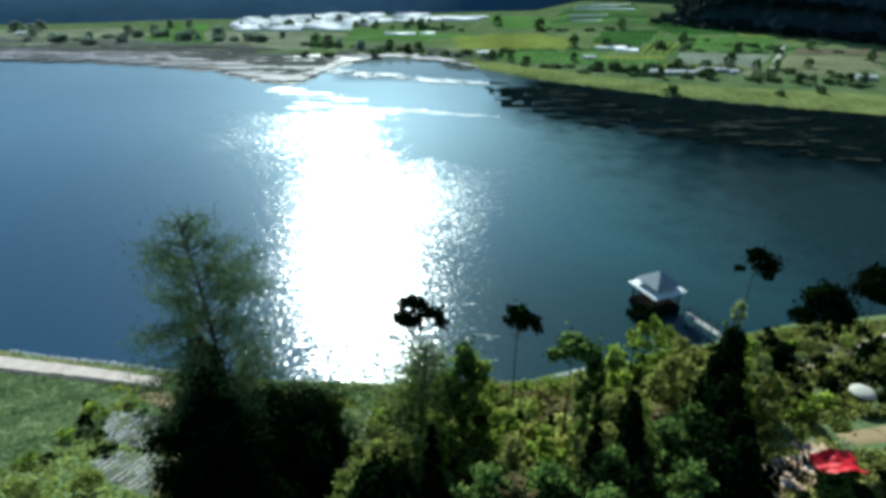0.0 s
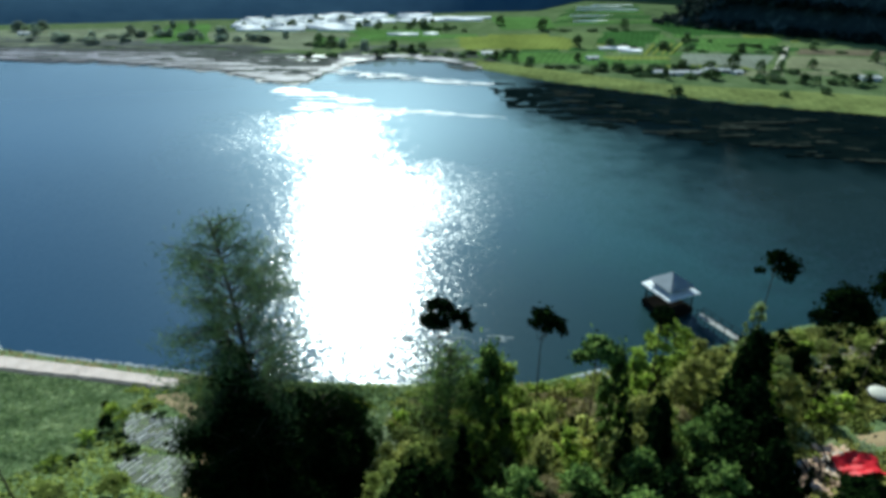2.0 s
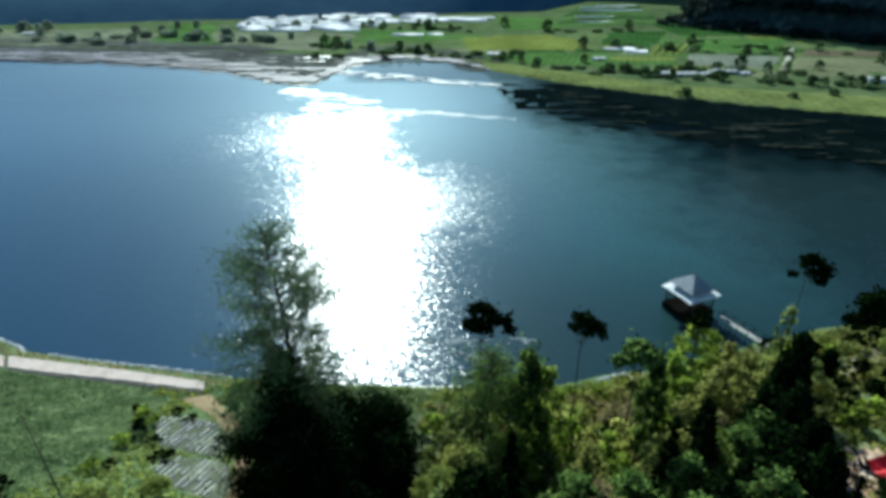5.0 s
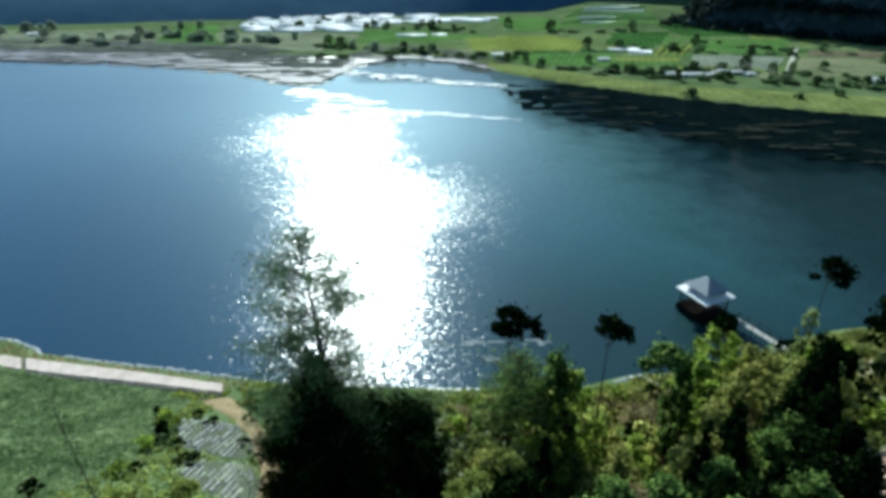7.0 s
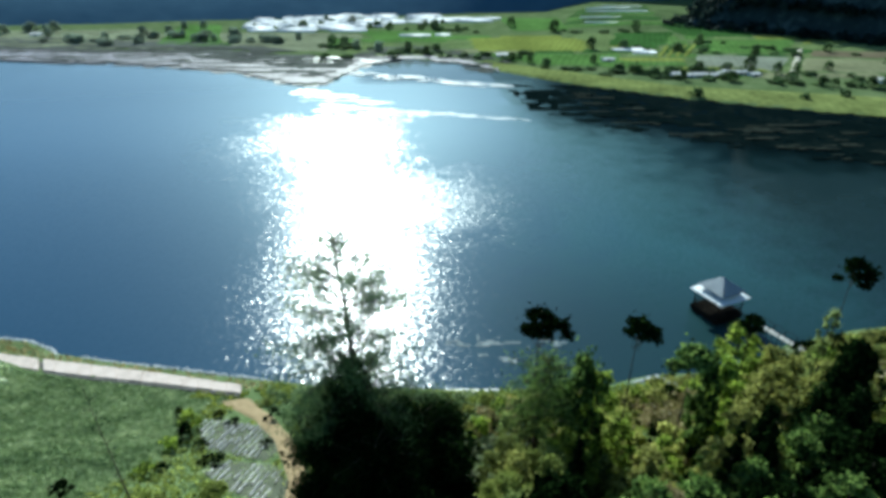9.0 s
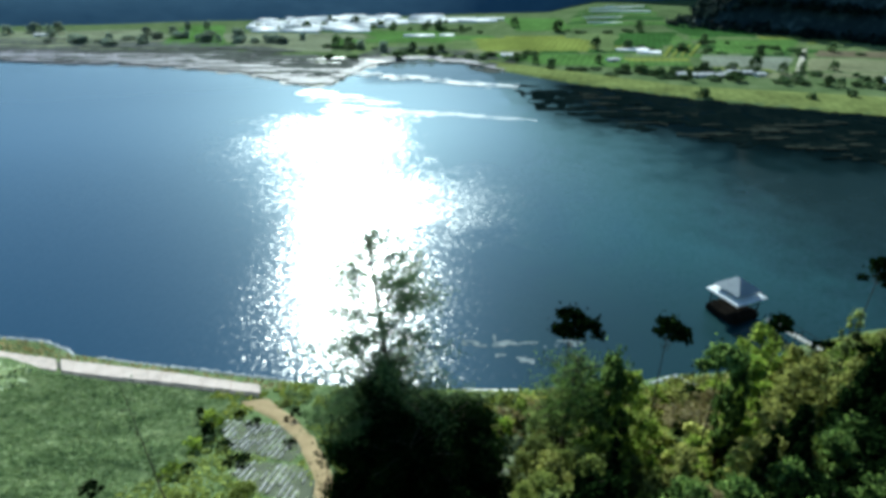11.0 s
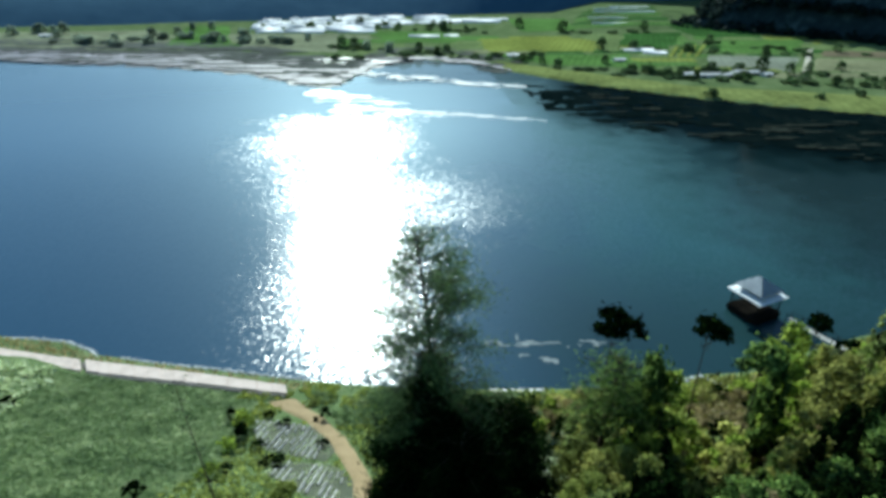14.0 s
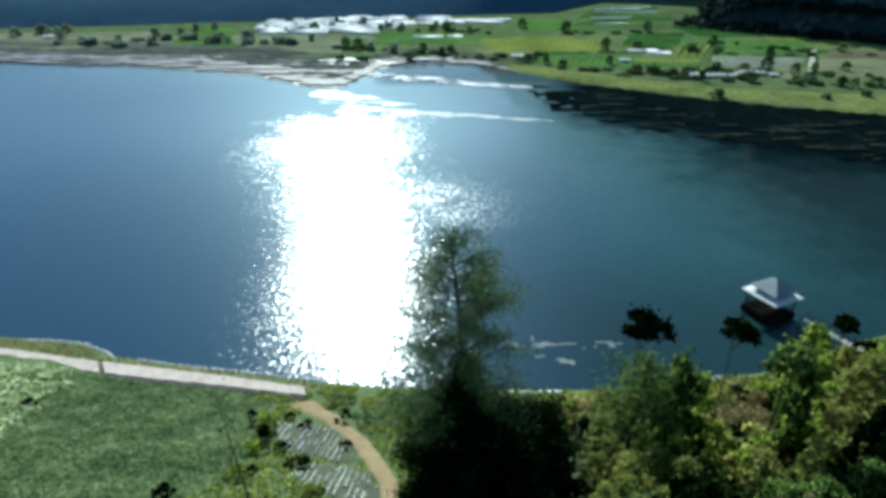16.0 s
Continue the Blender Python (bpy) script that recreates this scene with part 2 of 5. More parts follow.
GREY_LEAF = material("grey_green_leaf", [(0.026, 0.042, 0.012), (0.2, 0.25, 0.075), (0.48, 0.54, 0.19)], rough=0.65, scale=0.5, fine=6, bump=0, spec=0.08, island=0.45, through_light=0.52)
TEAL_LEAF = material("deep_green_leaf", [(0.006, 0.016, 0.006), (0.09, 0.155, 0.034), (0.29, 0.39, 0.1)], rough=0.65, scale=0.5, fine=6, bump=0, spec=0.04, island=0.45, through_light=0.45)
FEATHER_LEAF = material("feathery_leaf", [(0.022, 0.042, 0.018), (0.055, 0.09, 0.036), (0.13, 0.18, 0.072)], rough=0.65, scale=0.5, fine=6, bump=0, spec=0.08, island=0.4, through_light=0.5)
BANK_GRASS = material("bank_grass", [(0.1, 0.13, 0.018), (0.2, 0.235, 0.035), (0.34, 0.36, 0.08)], rough=0.65, scale=0.35, fine=6, bump=0, spec=0.08, island=0.3, through_light=0.5)
# far leaves: some of the haze is in their lighter green
FAR_LEAF = material("far_leaf", [(0.04, 0.075, 0.03), (0.085, 0.135, 0.055), (0.15, 0.21, 0.085)], rough=0.7, scale=0.2, fine=6, bump=0, spec=0.05, island=0.4, through_light=0.5)
# trees on the left: distance haze is put into the leaf colour
HAZED_LEAF = material("hazed_leaf", [(0.16, 0.2, 0.15), (0.25, 0.3, 0.22), (0.34, 0.39, 0.3)], rough=0.7, scale=0.2, fine=6, bump=0, spec=0.05, island=0.3, through_light=0.5)
# canopy of the shaded hill: the shade is in the leaf colour
SHADED_HILL_LEAF = material("shaded_hill_leaf", [(0.004, 0.009, 0.009), (0.01, 0.018, 0.016), (0.03, 0.046, 0.038)], rough=0.7, scale=0.03, fine=8, bump=0, spec=0.05, island=0.3, through_light=0.3)
BROWN_LEAF = material("dry_leaf", [(0.12, 0.1, 0.038), (0.25, 0.205, 0.085), (0.42, 0.34, 0.16)], rough=0.7, scale=0.5, fine=6, bump=0, island=0.35, through_light=0.4)
LIME_LEAF = material("yellow_green_leaf", [(0.1, 0.12, 0.025), (0.19, 0.225, 0.05), (0.36, 0.4, 0.11)], rough=0.65, scale=0.5, fine=6, bump=0, spec=0.12, island=0.4, through_light=0.55)
CROP_LEAF = material("crop_leaf", [(0.06, 0.1, 0.038), (0.165, 0.225, 0.095), (0.33, 0.38, 0.2)], rough=0.6, scale=0.35, fine=5, bump=0, spec=0.1, island=0.14, through_light=0.55)
PALE_LEAF = material("pale_crop_leaf", [(0.2, 0.25, 0.12), (0.32, 0.37, 0.2), (0.45, 0.48, 0.3)], rough=0.55, scale=0.4, fine=6, bump=0, island=0.35, through_light=0.4)
BARK = material("bark", [(0.04, 0.03, 0.02), (0.08, 0.06, 0.045)], rough=0.9, scale=2, bump=0.5)
CONCRETE = material("pale_concrete", [(0.4, 0.32, 0.28), (0.64, 0.52, 0.46), (0.76, 0.63, 0.57)], rough=0.8, scale=0.7, fine=10, bump=0.3, distance=0.02)
# shade of the walkway's near face and gap, put into a stone colour
SHADE_STONE = material("shade_stone", [(0.05, 0.05, 0.045), (0.11, 0.1, 0.09)], rough=0.7, scale=1.5, bump=0.6)
DIRT = material("dirt_path", [(0.17, 0.125, 0.06), (0.26, 0.19, 0.1), (0.33, 0.25, 0.14)], rough=0.95, scale=0.6, fine=12, bump=0.5, distance=0.04)
MULCH = material("mulch_sheet", [(0.5, 0.48, 0.48), (0.7, 0.67, 0.67), (0.82, 0.79, 0.79)], rough=0.5, scale=1.5, bump=0.4, distance=0.03, spec=0.5)
SOIL = material("bed_soil", [(0.05, 0.058, 0.036), (0.1, 0.11, 0.07)], rough=0.95, scale=1.2, bump=0.5)
# near-black: the shade under the pavilion roof is put into the timber
TIMBER = material("shade_dark_timber", [(0.01, 0.009, 0.008), (0.022, 0.019, 0.016)], rough=0.95, scale=1.5, bump=0.3, spec=0.0)
PALE_TIMBER = material("pale_pier_boards", [(0.35, 0.33, 0.3), (0.5, 0.48, 0.44)], rough=0.8, scale=1.0, bump=0.3)
RED_CLOTH = material("red_tarpaulin", [(0.5, 0.01, 0.02), (0.7, 0.02, 0.035)], rough=0.5, scale=0.8, bump=0.4, distance=0.05)
WHITE_CLOTH = material("white_canvas", [(0.44, 0.42, 0.35), (0.58, 0.56, 0.48)], rough=0.7, scale=1.0, bump=0.2)
WHITE_WALL = material("white_plaster", [(0.6, 0.6, 0.58), (0.78, 0.78, 0.76)], rough=0.8, scale=0.4, bump=0.1)
METAL_ROOF = material("pale_metal_roof", [(0.4, 0.4, 0.39), (0.62, 0.62, 0.6)], rough=0.6, scale=0.3, bump=0.1, spec=0.5)
SHADE_NET = material("plastic_cover", [(0.8, 0.8, 0.8), (0.92, 0.92, 0.92)], rough=0.6, scale=0.06, fine=8, bump=0.2, spec=0.25, through_light=0.12)
MUD = material("mud_flat", [(0.09, 0.083, 0.098), (0.19, 0.178, 0.2), (0.36, 0.335, 0.365)], rough=0.55, scale=0.12, fine=9, bump=0.5, distance=0.1, spec=0.07)
# shadow line below the edge of the flats, put in as dark colour
MUD_EDGE_SHADE = material("wet_mud", [(0.035, 0.042, 0.055), (0.085, 0.09, 0.105)], rough=0.5, scale=0.2, bump=0.4, distance=0.05, spec=0.1)
# near-black: weed together with the hill's dark reflection around it
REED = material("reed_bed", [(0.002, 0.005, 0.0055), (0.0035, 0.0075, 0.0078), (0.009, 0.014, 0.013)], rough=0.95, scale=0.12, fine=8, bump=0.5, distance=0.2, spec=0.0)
# the hillside's shade is put into these near-black greens
SHADED_FOREST = material("shaded_hill_forest", [(0.007, 0.015, 0.017), (0.018, 0.033, 0.036), (0.085, 0.12, 0.115)], rough=0.95, scale=0.03, fine=9, bump=0.8, distance=3)
# the blue of distant haze is put into this forest colour
HAZED_FAR_FOREST = material("hazed_mountain_forest", [(0.055, 0.1, 0.15), (0.085, 0.145, 0.2)], rough=0.95, scale=0.01, fine=9, bump=0.15, distance=5, spec=0.0)


def field_material(name, c, k=0.35, furrow=0.35, angle=0.3, pitch=2.6):
    lo, hi = tuple(v * (1 - k) for v in c), tuple(v * (1 + k) for v in c)
    m = material(name, [lo, c, hi], rough=0.95, scale=0.05, fine=10, bump=0.5, distance=0.15, spec=0.0)
    n, l = m.node_tree.nodes, m.node_tree.links
    geo, turn, wave = n.new("ShaderNodeNewGeometry"), n.new("ShaderNodeMapping"), n.new("ShaderNodeTexWave")
    turn.inputs["Rotation"].default_value = (0, 0, angle)
    wave.inputs["Scale"].default_value, wave.inputs["Distortion"].default_value = 0.314 / pitch, 1.5
    l.new(geo.outputs["Position"], turn.inputs["Vector"])
    l.new(turn.outputs[0], wave.inputs["Vector"])
    mix = n.new("ShaderNodeMix")
    mix.data_type, mix.blend_type = "RGBA", "MULTIPLY"
    mix.inputs["Factor"].default_value = furrow
    bsdf = n["Principled BSDF"]
    l.new(bsdf.inputs["Base Color"].links[0].from_socket, mix.inputs["A"])
    l.new(wave.outputs["Color"], mix.inputs["B"])
    l.new(mix.outputs["Result"], bsdf.inputs["Base Color"])
    return m


F_GREEN = field_material("green_field", (0.1, 0.185, 0.05), 0.45, 0.2)
F_DEEP = field_material("deep_green_field", (0.05, 0.11, 0.03), 0.45, 0.2)
F_LIME = field_material("yellow_green_field", (0.19, 0.225, 0.055), 0.45, 0.2)
F_GREY = field_material("grey_field", (0.2, 0.22, 0.17), 0.35, 0.12)
F_REEDY = field_material("dry_reed_marsh", (0.105, 0.112, 0.1), 0.5, 0.1)
F_PALE = field_material("pale_green_field", (0.15, 0.2, 0.08), 0.4, 0.12)
F_BROWN = field_material("ploughed_field", (0.15, 0.13, 0.085), 0.35, 0.12)
F_SHORE = field_material("shore_meadow", (0.165, 0.195, 0.065), 0.6, 0.1)
# meadow colour paled to carry the haze over the left shore
F_HAZY = field_material("haze_paled_meadow", (0.2, 0.22, 0.14), 0.5, 0.1)
F_OLIVE = field_material("olive_stubble_field", (0.19, 0.2, 0.115), 0.4, 0.1)
LANE = field_material("pale_lane", (0.42, 0.4, 0.32), 0.2, 0.0)

# ---- ground, water, hills ----


def lerp_table(x, table):
    return float(np.interp(x, [p[0] for p in table], [p[1] for p in table]))


NEAR_SHORE = [(-400, 80), (-120, 64), (-70, 60), (-59, 58.5), (-54, 56), (-46, 54.4), (-39, 53.2), (-34, 52.2), (-23, 50.6), (-8, 49.8), (9, 50.1), (13, 51.6), (16.5, 52.4), (21, 52.6), (28, 55), (34, 58), (44, 61), (57, 63), (90, 68), (400, 90)]
FAR_SHORE = [(-600, 300), (-240, 262), (-190, 252), (-153, 248), (-115, 240), (-90, 231), (-71, 219), (-62, 209), (-54, 204), (-48, 208), (-44, 224), (-39, 243), (-25, 257), (-1.4, 246), (20.5, 223.5), (36, 208), (67, 186), (119, 162.5), (200, 135), (400, 80)]


def mix_noise(x, y, s, seed=0.0):
    return noise.fractal(Vector((x / s + seed, y / s - seed, seed)), 1.0, 2.0, 3)


def height(x, y):
    ys, yf = lerp_table(x, NEAR_SHORE), lerp_table(x, FAR_SHORE)
    s, r = ys - y, y - yf
    if s > 0:
        k = 1.0 - 0.28 * min(1, max(0, (x - 16) / 10))
        z = 0.3 + k * (0.33 * s + 0.004 * s * s)
        z = min(z, 26 + 0.15 * (s - 45)) if s > 45 else z
        return z + 0.25 * min(1, s / 6) * mix_noise(x, y, 7, 3.1)
    if r > -2:
        rise = 0.1 * min(56.0, max(0.0, y - 338)) * min(1.0, max(0.0, (x - 64) / 34))
        return min(0.4, -0.15 + 0.275 * (r + 2)) + rise
    return max(-4.0, max(0.3 + 0.5 * s, -0.15 + 0.3 * (r + 2)))


def mesh_from(name, verts, faces, mats, smooth=False):
    me = bpy.data.meshes.new(name)
    me.from_pydata([tuple(v) for v in verts], [], faces)
    for m in (mats if isinstance(mats, (list, tuple)) else [mats]):
        me.materials.append(m)
    if smooth:
        me.polygons.foreach_set("use_smooth", [True] * len(me.polygons))
    me.update()
    return me


def part(name, me, parent=None, label=""):
    ob = new(name, me)
    ob.parent = parent
    return tagged(ob, label) if label else ob


def thing(name, x, y, z, label, category, group="", kind="", turn=0.0):
    ob = new(name)
    ob.matrix_basis = pose(x, y, z, 0, 0, turn)
    return tagged(ob, label, category, group, kind)


def spread(a, b, fine_a, fine_b, step, grow):
    out = list(np.arange(fine_a, fine_b + 1e-6, step))
    d, v = step, fine_b
    while v < b:
        d *= grow
        v += d
        out.append(v)
    d, v = step, fine_a
    while v > a:
        d *= grow
        v -= d
        out.insert(0, v)
    return out


def sheet(xs, ys, fz):
    verts = [(x, y, fz(x, y)) for y in ys for x in xs]
    w = len(xs)
    faces = [(j * w + i, j * w + i + 1, (j + 1) * w + i + 1, (j + 1) * w + i) for j in range(len(ys) - 1) for i in range(w - 1)]
    return verts, faces


gx = spread(-2200, 2200, -80, 70, 1.3, 1.09)
gy = spread(-600, 170, 5, 66, 1.1, 1.12) + list(np.arange(172, 300, 3.0)) + spread(300, 2400, 303, 420, 8, 1.2)
gy = sorted(set(round(v, 3) for v in gy if v < 171 or v >= 172))
ground = tagged(new("ground", mesh_from("ground", *sheet(gx, gy, height), GROUND, True)), "grassy valley ground sloping down to the lake", "ground", kind="structure")
wx, wy = [-1500, -300, 300, 1500], [20, 120, 320]
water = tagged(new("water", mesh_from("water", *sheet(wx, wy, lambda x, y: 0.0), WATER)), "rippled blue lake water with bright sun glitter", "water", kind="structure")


def ridge(name, x0, y0, x1, y1, depth, top, steep, mat, seed, step, label, bumps=6.0, crest=((0, 1), (1, 1))):
    """A hillside whose foot runs from one point to the other and which rises to the right of that way."""
    a, b = Vector((x0, y0)), Vector((x1, y1))
    along = (b - a).normalized()
    out = Vector((along.y, -along.x))
    nu, nv = int((b - a).length / step) + 1, int(depth / step) + 1
    verts = []
    for j in range(nv):
        for i in range(nu):
            v = j * step
            p = a + along * (i * step) + out * (v + 9 * mix_noise(i * step, seed * 10, 60, seed))
            h = top * (1 - math.exp(-steep * v / top)) if v < depth * 0.75 else top * (1 - math.exp(-steep * v / top)) * (1 - (v / depth - 0.75) * 2)
            h *= (1 + 0.25 * mix_noise(p.x, p.y, 140, seed)) * lerp_table(p.x, crest)
            h *= min(1, (nu - 1 - i) * step / 30 + 0.02)
            h += min(1, v / 12) * bumps * (0.5 + mix_noise(p.x, p.y, 14, seed + 5))
            verts.append((p.x, p.y, h + 0.2))
    faces = [(j * nu + i, j * nu + i + 1, (j + 1) * nu + i + 1, (j + 1) * nu + i) for j in range(nv - 1) for i in range(nu - 1)]
    return tagged(new(name, mesh_from(name, verts, faces, mat, True)), label, "hill", kind="structure")


hill = ridge("hill", 425, 82, 126, 358, 420, 300, 1.7, SHADED_FOREST, 2.3, 7, "steep forested hillside, its shade put into the dark colour", 3.0)
mountain = ridge("mountain", 420, 526, -900, 191, 700, 75, 0.5, HAZED_FAR_FOREST, 5.9, 14, "distant forested mountain range in shade, tinted with blue haze", 1.5, ((-300, 0.8), (-20, 0.9), (60, 1.5), (140, 2.8), (220, 4.2), (300, 5.0)))

# ---- plants ----


def leaf_quads(cs, outs, rng, size, flat=0.75, long=1.6, droop=0.0):
    """Small four-cornered leaves at the points cs, facing roughly along outs."""
    n = len(cs)
    nrm = outs + rng.normal(0, flat, (n, 3))
    nrm /= np.linalg.norm(nrm, axis=1)[:, None] + 1e-9
    t = rng.normal(0, 1, (n, 3))
    t[:, 2] -= droop
    t -= nrm * (t * nrm).sum(1)[:, None]
    t /= np.linalg.norm(t, axis=1)[:, None] + 1e-9
    b = np.cross(nrm, t)
    s = size * rng.uniform(0.6, 1.4, n)[:, None]
    v = np.stack([cs - t * s * long / 2, cs + b * s / 2 + t * s * 0.1, cs + t * s * long / 2, cs - b * s / 2 + t * s * 0.1], 1)
    return v.reshape(-1, 3)


def leaf_mesh(name, verts, mat):
    n = len(verts) // 4
    return mesh_from(name, verts, [(4 * i, 4 * i + 1, 4 * i + 2, 4 * i + 3) for i in range(n)], mat)


def clump_points(rng, clumps, per_area):
    cs, outs = [], []
    for x, y, z, rx, rz in clumps:
        n = max(20, int(per_area * rx * (rx + rz) * 0.5 * 12))
        d = rng.normal(0, 1, (n, 3))
        d /= np.linalg.norm(d, axis=1)[:, None]
        d[:, 2] = np.where(d[:, 2] < -0.35, -d[:, 2] * 0.6, d[:, 2])
        r = (rng.uniform(0.6, 1.06, n) * np.where(rng.random(n) < 0.24, rng.uniform(1.05, 1.75, n), 1.0))[:, None] * (1 + 0.18 * np.sin(d[:, :1] * 5 + x) * np.cos(d[:, 1:2] * 6 + y))
        cs.append(np.array([x, y, z]) + d * r * np.array([rx, rx, rz]))
        outs.append(d)
    return np.vstack(cs), np.vstack(outs)


def tube(verts, faces, points, radii, sides=6):
    """Adds a tapered tube along points."""
    base = len(verts)
    for i, (p, r) in enumerate(zip(points, radii)):
        p = Vector(p)
        q = Vector(points[min(i + 1, len(points) - 1)]) - Vector(points[max(i - 1, 0)])
        side = q.orthogonal().normalized()
        up = q.normalized().cross(side)
        for k in range(sides):
            a = 2 * math.pi * k / sides
            verts.append(tuple(p + (side * math.cos(a) + up * math.sin(a)) * r))
    for i in range(len(points) - 1):
        for k in range(sides):
            k2 = (k + 1) % sides
            faces.append((base + i * sides + k, base + i * sides + k2, base + (i + 1) * sides + k2, base + (i + 1) * sides + k))
    faces.append(tuple(base + (len(points) - 1) * sides + k for k in range(sides)))


def wood(rng, h, r, lean, ends, fork=0.45):
    """A trunk with limbs that reach the given ends."""
    verts, faces = [], []
    pts = [(lean[0] * t * t * h + 0.1 * math.sin(4 * t + h), lean[1] * t * t * h + 0.1 * math.cos(5 * t), h * t - 0.4 * (1 - t)) for t in np.linspace(0, 1, 8)]
    tube(verts, faces, pts, [r * (1.25 - t) for t in np.linspace(0, 1, 8)])
    for e in ends:
        t = min(0.92, max(fork, (e[2] / h) * 0.8 if fork < 0.6 else e[2] / h - 0.08))
        k = t * 7
        i = min(6, int(k))
        s = Vector(pts[i]).lerp(Vector(pts[i + 1]), k - i)
        m = s.lerp(Vector(e), 0.5) + Vector((0, 0, -0.06 * h * rng.uniform(0, 1)))
        tube(verts, faces, [s, m, e], [r * 0.5, r * 0.3, r * 0.1], 5)
    return verts, faces


def make_tree(name, rng, h, r, clumps, leaf, size, per_area, label, lean=(0, 0), long=1.6, droop=0.0, limbs=8, fork=0.45, up=0.0):
    ob = thing(name, 0, 0, -50, label, "tree")
    ends = [(c[0] * 0.8, c[1] * 0.8, c[2]) for c in clumps][:limbs]
    v, f = wood(rng, h, r, lean, ends, fork)
    part("trunk", mesh_from("trunk", v, f, BARK, True), ob)
    cs, outs = clump_points(rng, clumps, per_area)
    outs = outs * (1 - 0.5 * up) + np.array((0, 0, up))
    part("crown", leaf_mesh("crown", leaf_quads(cs, outs, rng, size, long=long, droop=droop), leaf), ob)
    return ob


def round_clumps(rng, h, rad, n, low=0.35):
    out = [(rng.normal(0, 0.2), rng.normal(0, 0.2), h - rad * 0.45, rad * 0.5, rad * 0.42)]
    for i in range(n):
        a, t = i * 2.4 + rng.uniform(-0.4, 0.4), (i + 0.5) / n
        z = h * (low + (0.85 - low) * t)
        rr = rad * math.sqrt(max(0.05, 1 - (abs(t - 0.35) * 1.25) ** 2)) * rng.uniform(0.45, 0.98)
        c = rad * rng.uniform(0.12, 0.28)
        out.append((rr * math.cos(a), rr * math.sin(a), z, c, c * rng.uniform(0.65, 0.95)))
    for i in range(n // 3):
        a, t = rng.uniform(0, 6.28), rng.uniform(0.25, 0.8)
        rr, c = rad * rng.uniform(0.75, 1.15) * (1.15 - 0.6 * t), rad * rng.uniform(0.1, 0.2)
        out.append((rr * math.cos(a), rr * math.sin(a), h * (low + (1.04 - low) * t), c, c * rng.uniform(0.7, 1.4)))
    return out


def cone_clumps(rng, h, rad, n, low=0.08):
    out = []
    for i in range(n):
        t = (i + 0.5) / n
        a = i * 2.4
        rr = rad * (1 - t) ** 0.8
        c = max(0.3, rad * (0.5 - 0.3 * t))
        out.append((rr * 0.6 * math.cos(a), rr * 0.6 * math.sin(a), h * (low + (0.97 - low) * t), c, c * 1.1))
    return out


def umbrella_clumps(rng, h, rad, lower):
    out = [(0, 0, h - rad * 0.55, rad * 0.75, rad * 0.6)]
    for i in range(6):
        a = i * 1.05 + rng.uniform(-0.3, 0.3)
        out.append((rad * 0.7 * math.cos(a), rad * 0.7 * math.sin(a), h - rad * rng.uniform(0.6, 1.25), rad * 0.42, rad * 0.38))
    for x, y, z, c in lower:
        out.append((x, y, h + z, c, c * 0.65))
    return out


def pad_clumps(rng, h, rad, n, low=0.3):
    """Flat-topped sprays of foliage in loose layers, with dark gaps between them."""
    out = [(rng.normal(0, 0.2), rng.normal(0, 0.2), h * 0.97, rad * 0.32, rad * 0.16)]
    for i in range(n):
        a, t = i * 2.4 + rng.uniform(-0.5, 0.5), (i + rng.uniform(0, 1)) / n
        env = rad * math.sqrt(max(0.06, 1 - ((t - 0.28) / 0.76) ** 2))
        rr, c = env * rng.uniform(0.3, 1.05), rad * rng.uniform(0.16, 0.36) * (1.15 - 0.45 * t)
        out.append((rr * math.cos(a), rr * math.sin(a), h * (low + (0.95 - low) * t) - 0.12 * rr, c, c * rng.uniform(0.3, 0.6)))
    return out


SETS = {}


def species(key, maker, count):
    SETS[key] = [maker(np.random.default_rng(100 * len(SETS) + i + 7)) for i in range(count)]


def round_species(name, leaf, label, h=8.0, rad=2.6, n=46, size=0.27, dens=28, low=0.3):
    return lambda g: make_tree(name, g, h, 0.16, round_clumps(g, h, rad, n, low), leaf, size, dens, label)


def layered_species(name, leaf, label, h=8.0, rad=2.6, n=36, size=0.21, dens=52, low=0.14):
    return lambda g: make_tree(name, g, h, 0.16, pad_clumps(g, h, rad, n, low), leaf, size, dens, label, up=0.9)


species("olive", layered_species("broadleaf_tree", OLIVE_LEAF, "olive-green bushy broadleaf tree on the wooded slope"), 4)
species("green", layered_species("broadleaf_tree", GREEN_LEAF, "fresh green bushy broadleaf tree on the wooded slope"), 3)
species("dark", round_species("broadleaf_tree", SHADE_DARK_LEAF, "dense broadleaf tree, its own shade put into the dark leaves", low=0.06, n=56, dens=46), 3)
species("limetree", layered_species("broadleaf_tree", LIME_LEAF, "bright yellow-green leafy tree on the wooded slope", size=0.19), 2)
species("brown", layered_species("broadleaf_tree", BROWN_LEAF, "brownish dry-leaved broadleaf tree on the wooded slope"), 2)
species("grey", layered_species("broadleaf_tree", GREY_LEAF, "grey-green broadleaf tree on the wooded slope", size=0.18), 2)
species("teal", layered_species("broadleaf_tree", TEAL_LEAF, "deep green glossy-leaved tree on the wooded slope"), 3)
species("dome", round_species("broadleaf_tree", TEAL_LEAF, "dome-shaped deep green tree with a sunlit rim", n=34, low=0.12, dens=44), 2)
species("cone", lambda g: make_tree("conifer_tree", g, 8, 0.12, cone_clumps(g, 8, 1.5, 18), SHADE_DARK_LEAF, 0.2, 40, "slim dark conical conifer among the trees", limbs=0), 2)
